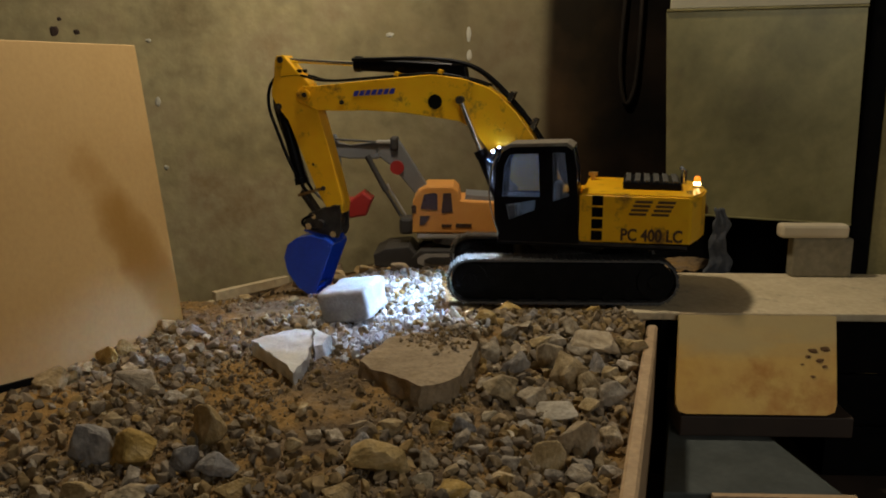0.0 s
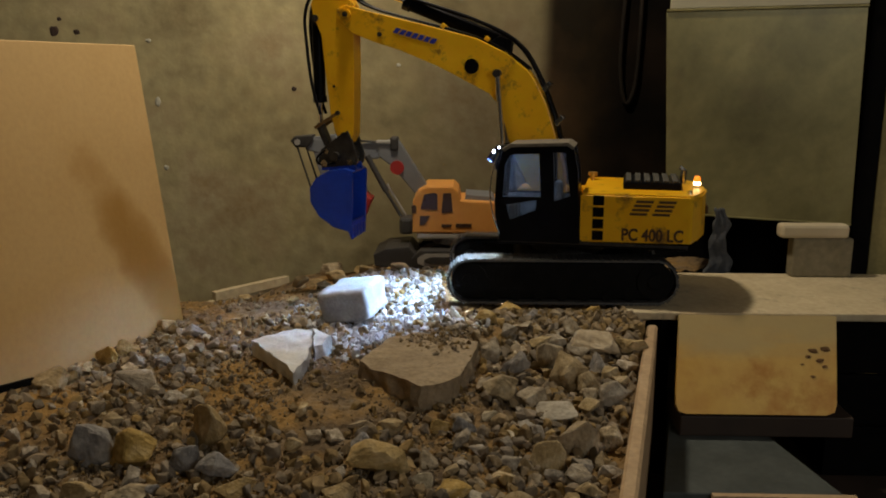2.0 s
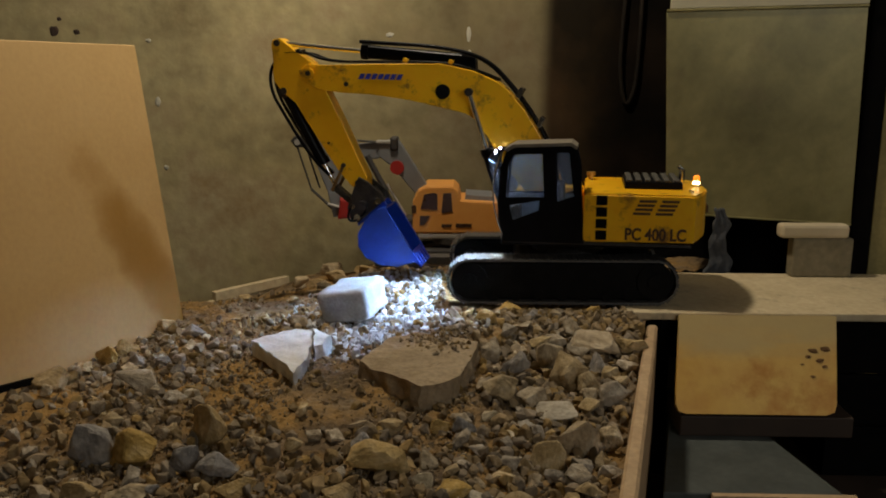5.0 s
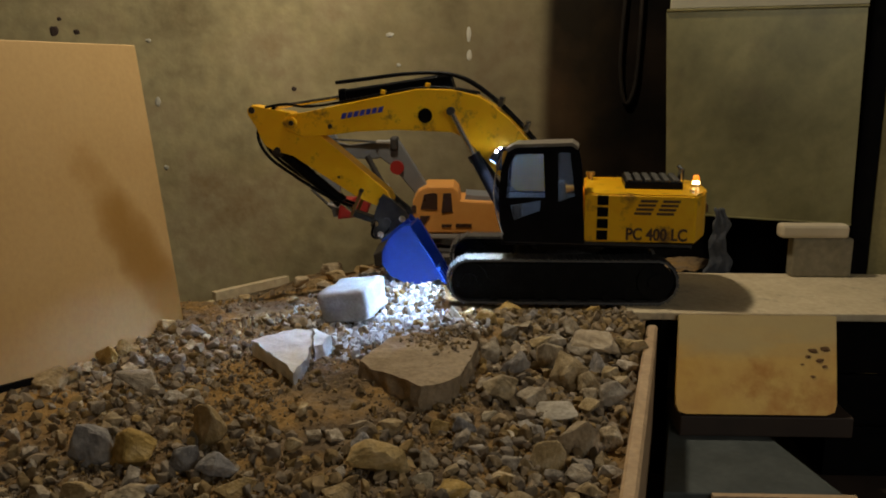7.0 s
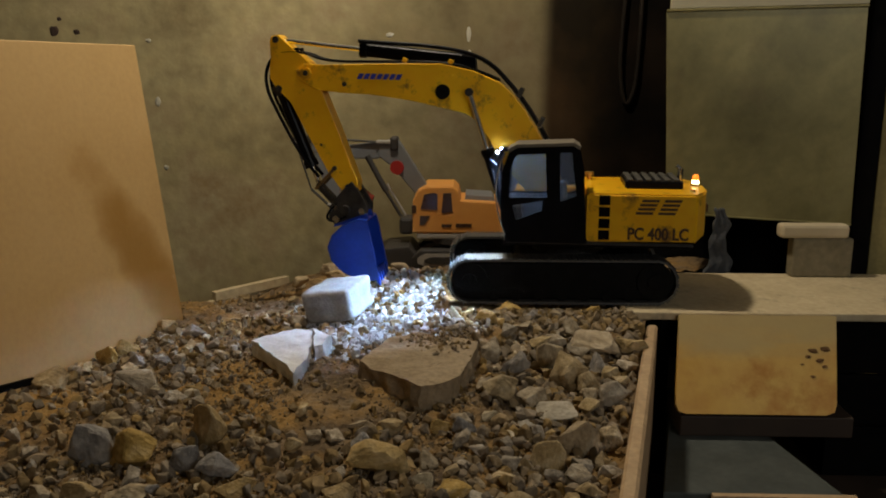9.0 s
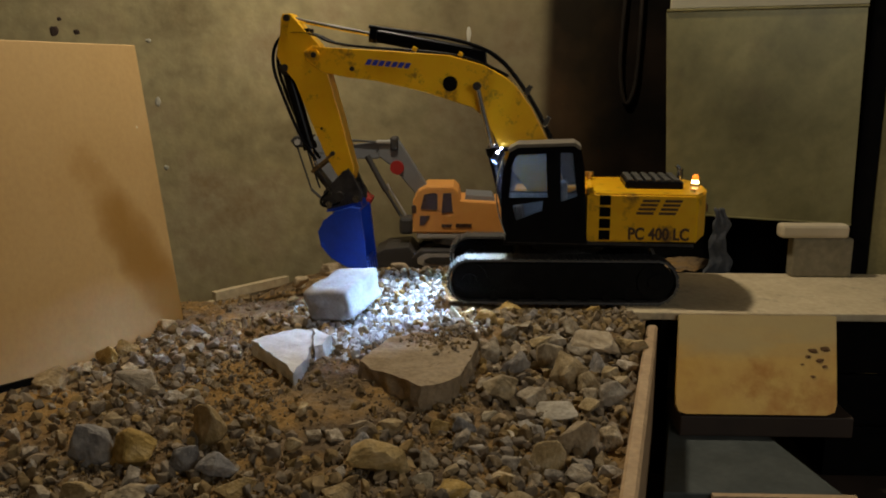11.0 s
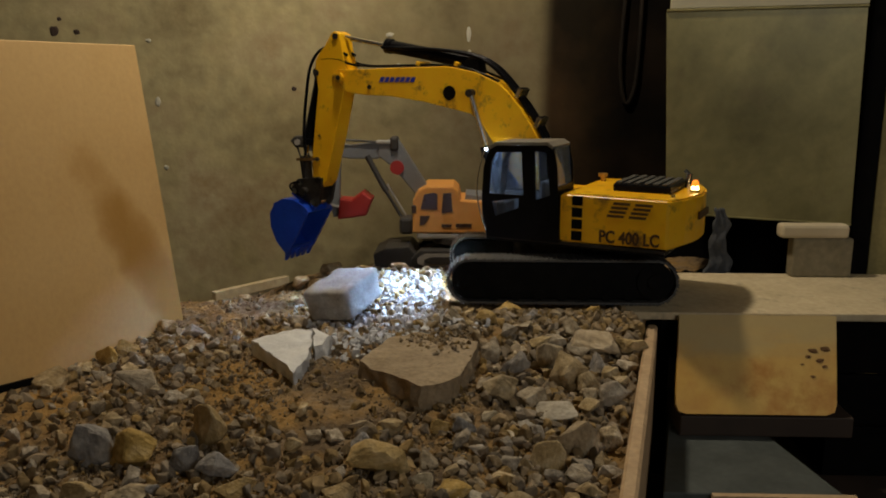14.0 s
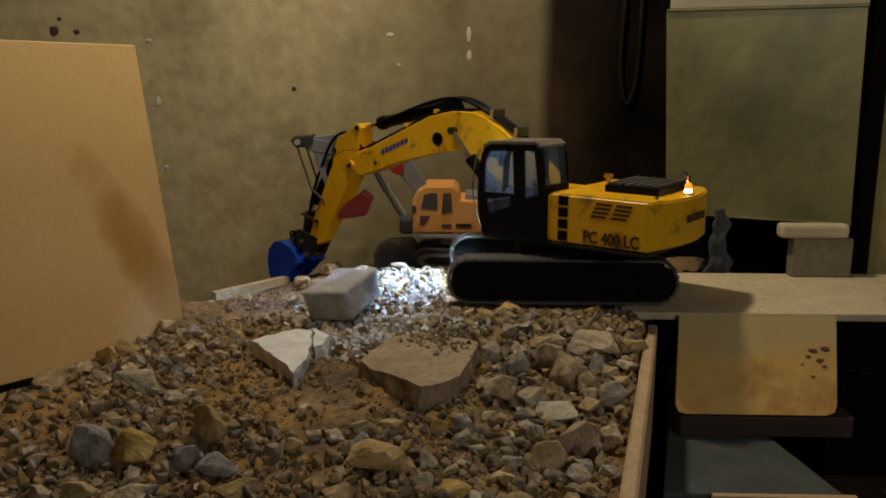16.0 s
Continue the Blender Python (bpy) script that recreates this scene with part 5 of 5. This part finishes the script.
# ---- what moves ----
# seconds; degrees of swing, boom, stick and bucket
ARM = [
    (0.0, -11.2, 20.8, -13.6, -77.2), (0.5, -11.0, 23.7, -13.4, -73.7), (1.0, -10.8, 33.3, -5.5, -68.2), (1.5, -10.6, 40.0, 2.0, -73.2), (2.0, -10.5, 40.0, 2.6, -96.0),
    (2.5, -10.5, 39.3, 0.2, -116.6), (3.0, -10.4, 36.9, -5.8, -126.3), (3.5, -9.8, 33.8, -7.2, -128.5), (4.0, -8.3, 30.2, -12.8, -134.4), (4.2, -8.0, 28.9, -15.5, -134.0),
    (6.3, -7.5, 21.6, -36.5, -124.0), (6.5, -7.3, 21.0, -38.4, -124.0), (7.0, -6.9, 14.8, -50.1, -129.8), (7.5, -5.8, 13.2, -54.5, -129.4), (8.0, -5.9, 21.2, -38.1, -130.0), (8.5, -5.8, 25.0, -22.2, -120.0),
    (9.0, -5.4, 25.8, -19.5, -109.5), (9.2, -5.3, 25.9, -19.0, -108.5), (11.3, -4.9, 31.0, -12.0, -103.5), (11.5, -4.8, 32.9, -10.5, -103.0), (12.0, -5.0, 38.6, -5.4, -96.5), (12.5, -6.1, 40.4, -3.3, -94.5),
    (13.0, -13.2, 39.1, 7.3, -75.0), (13.5, -21.3, 31.5, 11.2, -73.4), (14.0, -26.4, 24.6, 16.5, -66.3), (14.5, -29.0, 21.9, 30.0, -58.5), (15.0, -31.9, 18.8, 37.0, -54.5), (15.5, -35.1, 11.3, 35.8, -49.0), (16.0, -36.6, 2.5, 35.8, -48.5)]


def joint(t, k):
    """One angle at a time, by a smooth curve that keeps to its rows."""
    i = max(n for n in range(len(ARM) - 1) if ARM[n][0] <= t + 1e-6)
    t0, t1 = ARM[i][0], ARM[i + 1][0]

    def slope(n):
        if n == 0 or n == len(ARM) - 1:
            return 0.0
        a = (ARM[n][k] - ARM[n - 1][k]) / (ARM[n][0] - ARM[n - 1][0])
        b = (ARM[n + 1][k] - ARM[n][k]) / (ARM[n + 1][0] - ARM[n][0])
        return 0.0 if a * b <= 0 else 2 * a * b / (a + b)

    h = t1 - t0
    s = min(1.0, max(0.0, (t - t0) / h))
    p0, p1, m0, m1 = ARM[i][k], ARM[i + 1][k], slope(i) * h, slope(i + 1) * h
    return p0 * (1 + 2 * s) * (1 - s) ** 2 + p1 * s * s * (3 - 2 * s) + m0 * s * (1 - s) ** 2 - m1 * s * s * (1 - s)


def turn(a, e, z):
    return math.cos(a) * e - math.sin(a) * z, math.sin(a) * e + math.cos(a) * z


def aim(house, e0, z0, e1, z1, y):
    """A pose at the first point of the arm's plane whose -x looks at the second."""
    a = math.degrees(math.atan2(z1 - z0, e1 - e0))
    return house @ pose(-e0, y, z0, 0, a, 0)


def motions():
    keys = {}
    times = [round(0.1 * i, 1) for i in range(161)]
    for t in times:
        sw, bo, st, bu = (joint(t, k) for k in (1, 2, 3, 4))
        b, s, c = radians(bo), radians(st), radians(bu)
        house = pose(0, 0, 0, 0, 0, sw)
        f = (-FOOT[0], FOOT[2])
        y = FOOT[1]

        def on_boom(e, z):
            q = turn(b, e, z)
            return f[0] + q[0], f[1] + q[1]

        k = on_boom(BOOM_L, 0)

        def on_stick(e, z):
            q = turn(s, e, z)
            return k[0] + q[0], k[1] + q[1]

        p = on_stick(0, -STICK_L)

        def on_bucket(e, z):
            q = turn(c, e, z)
            return p[0] + q[0], p[1] + q[1]

        def put(ob, m):
            keys.setdefault(ob, []).append((t, m))

        for ob in (DECK, HOOD, CAB):
            put(ob, house)
        put(BOOM, house @ pose(-f[0], y, f[1], 0, bo, 0))
        put(STICK, house @ pose(-k[0], y, k[1], 0, st, 0))
        for ob in (BUCKET, COUPLER):
            put(ob, house @ pose(-p[0], y, p[1], 0, bu, 0))
        base, eye = on_boom(0.232, 0.135), on_stick(0.031, 0.069)
        put(STICK_CYL, aim(house, *base, *eye, y))
        put(STICK_ROD, aim(house, *eye, *(2 * eye[0] - base[0], 2 * eye[1] - base[1]), y))
        base, eye = (0.098, 0.118), on_boom(0.205, 0.0925)
        for cyl, piston_rod, off in BOOM_CYLS:
            put(cyl, aim(house, *base, *eye, y + off))
            put(piston_rod, aim(house, *eye, *(2 * eye[0] - base[0], 2 * eye[1] - base[1]), y + off))
        # four-bar link to the bucket
        piv, tip = on_stick(0.012, -0.165), on_bucket(0.024, 0.034)
        dx, dz = tip[0] - piv[0], tip[1] - piv[1]
        d = min(math.hypot(dx, dz), ROCKER_L + LINK_L - 1e-4)
        g = math.acos(max(-1, min(1, (ROCKER_L ** 2 + d * d - LINK_L ** 2) / (2 * ROCKER_L * d))))
        ang = math.atan2(dz, dx) + g
        knee = (piv[0] + ROCKER_L * math.cos(ang), piv[1] + ROCKER_L * math.sin(ang))
        base = on_stick(0.058, -0.008)
        for ob in ROCKERS:
            put(ob, aim(house, *piv, *knee, y))
        put(LINK, aim(house, *knee, *tip, y))
        put(BUCKET_CYL, aim(house, *base, *knee, y))
        put(BUCKET_ROD, aim(house, *knee, *(2 * knee[0] - base[0], 2 * knee[1] - base[1]), y))
    for ob, rows in keys.items():
        walk(ob, rows)
    a = pose(-0.346, -0.143, -0.009, 0, -8, -12)
    mid = pose(-0.358, -0.143, -0.009, 0, -8, -12.5)
    c = pose(-0.370, -0.143, -0.009, 0, -8, -13)
    b = pose(-0.3595, -0.1465, 0.002, 9, -7, -24)
    walk(BLOCK, [(0.0, a), (8.1, a), (8.3, mid), (8.6, c), (9.4, c), (11.2, b), (16.0, b)])


motions()
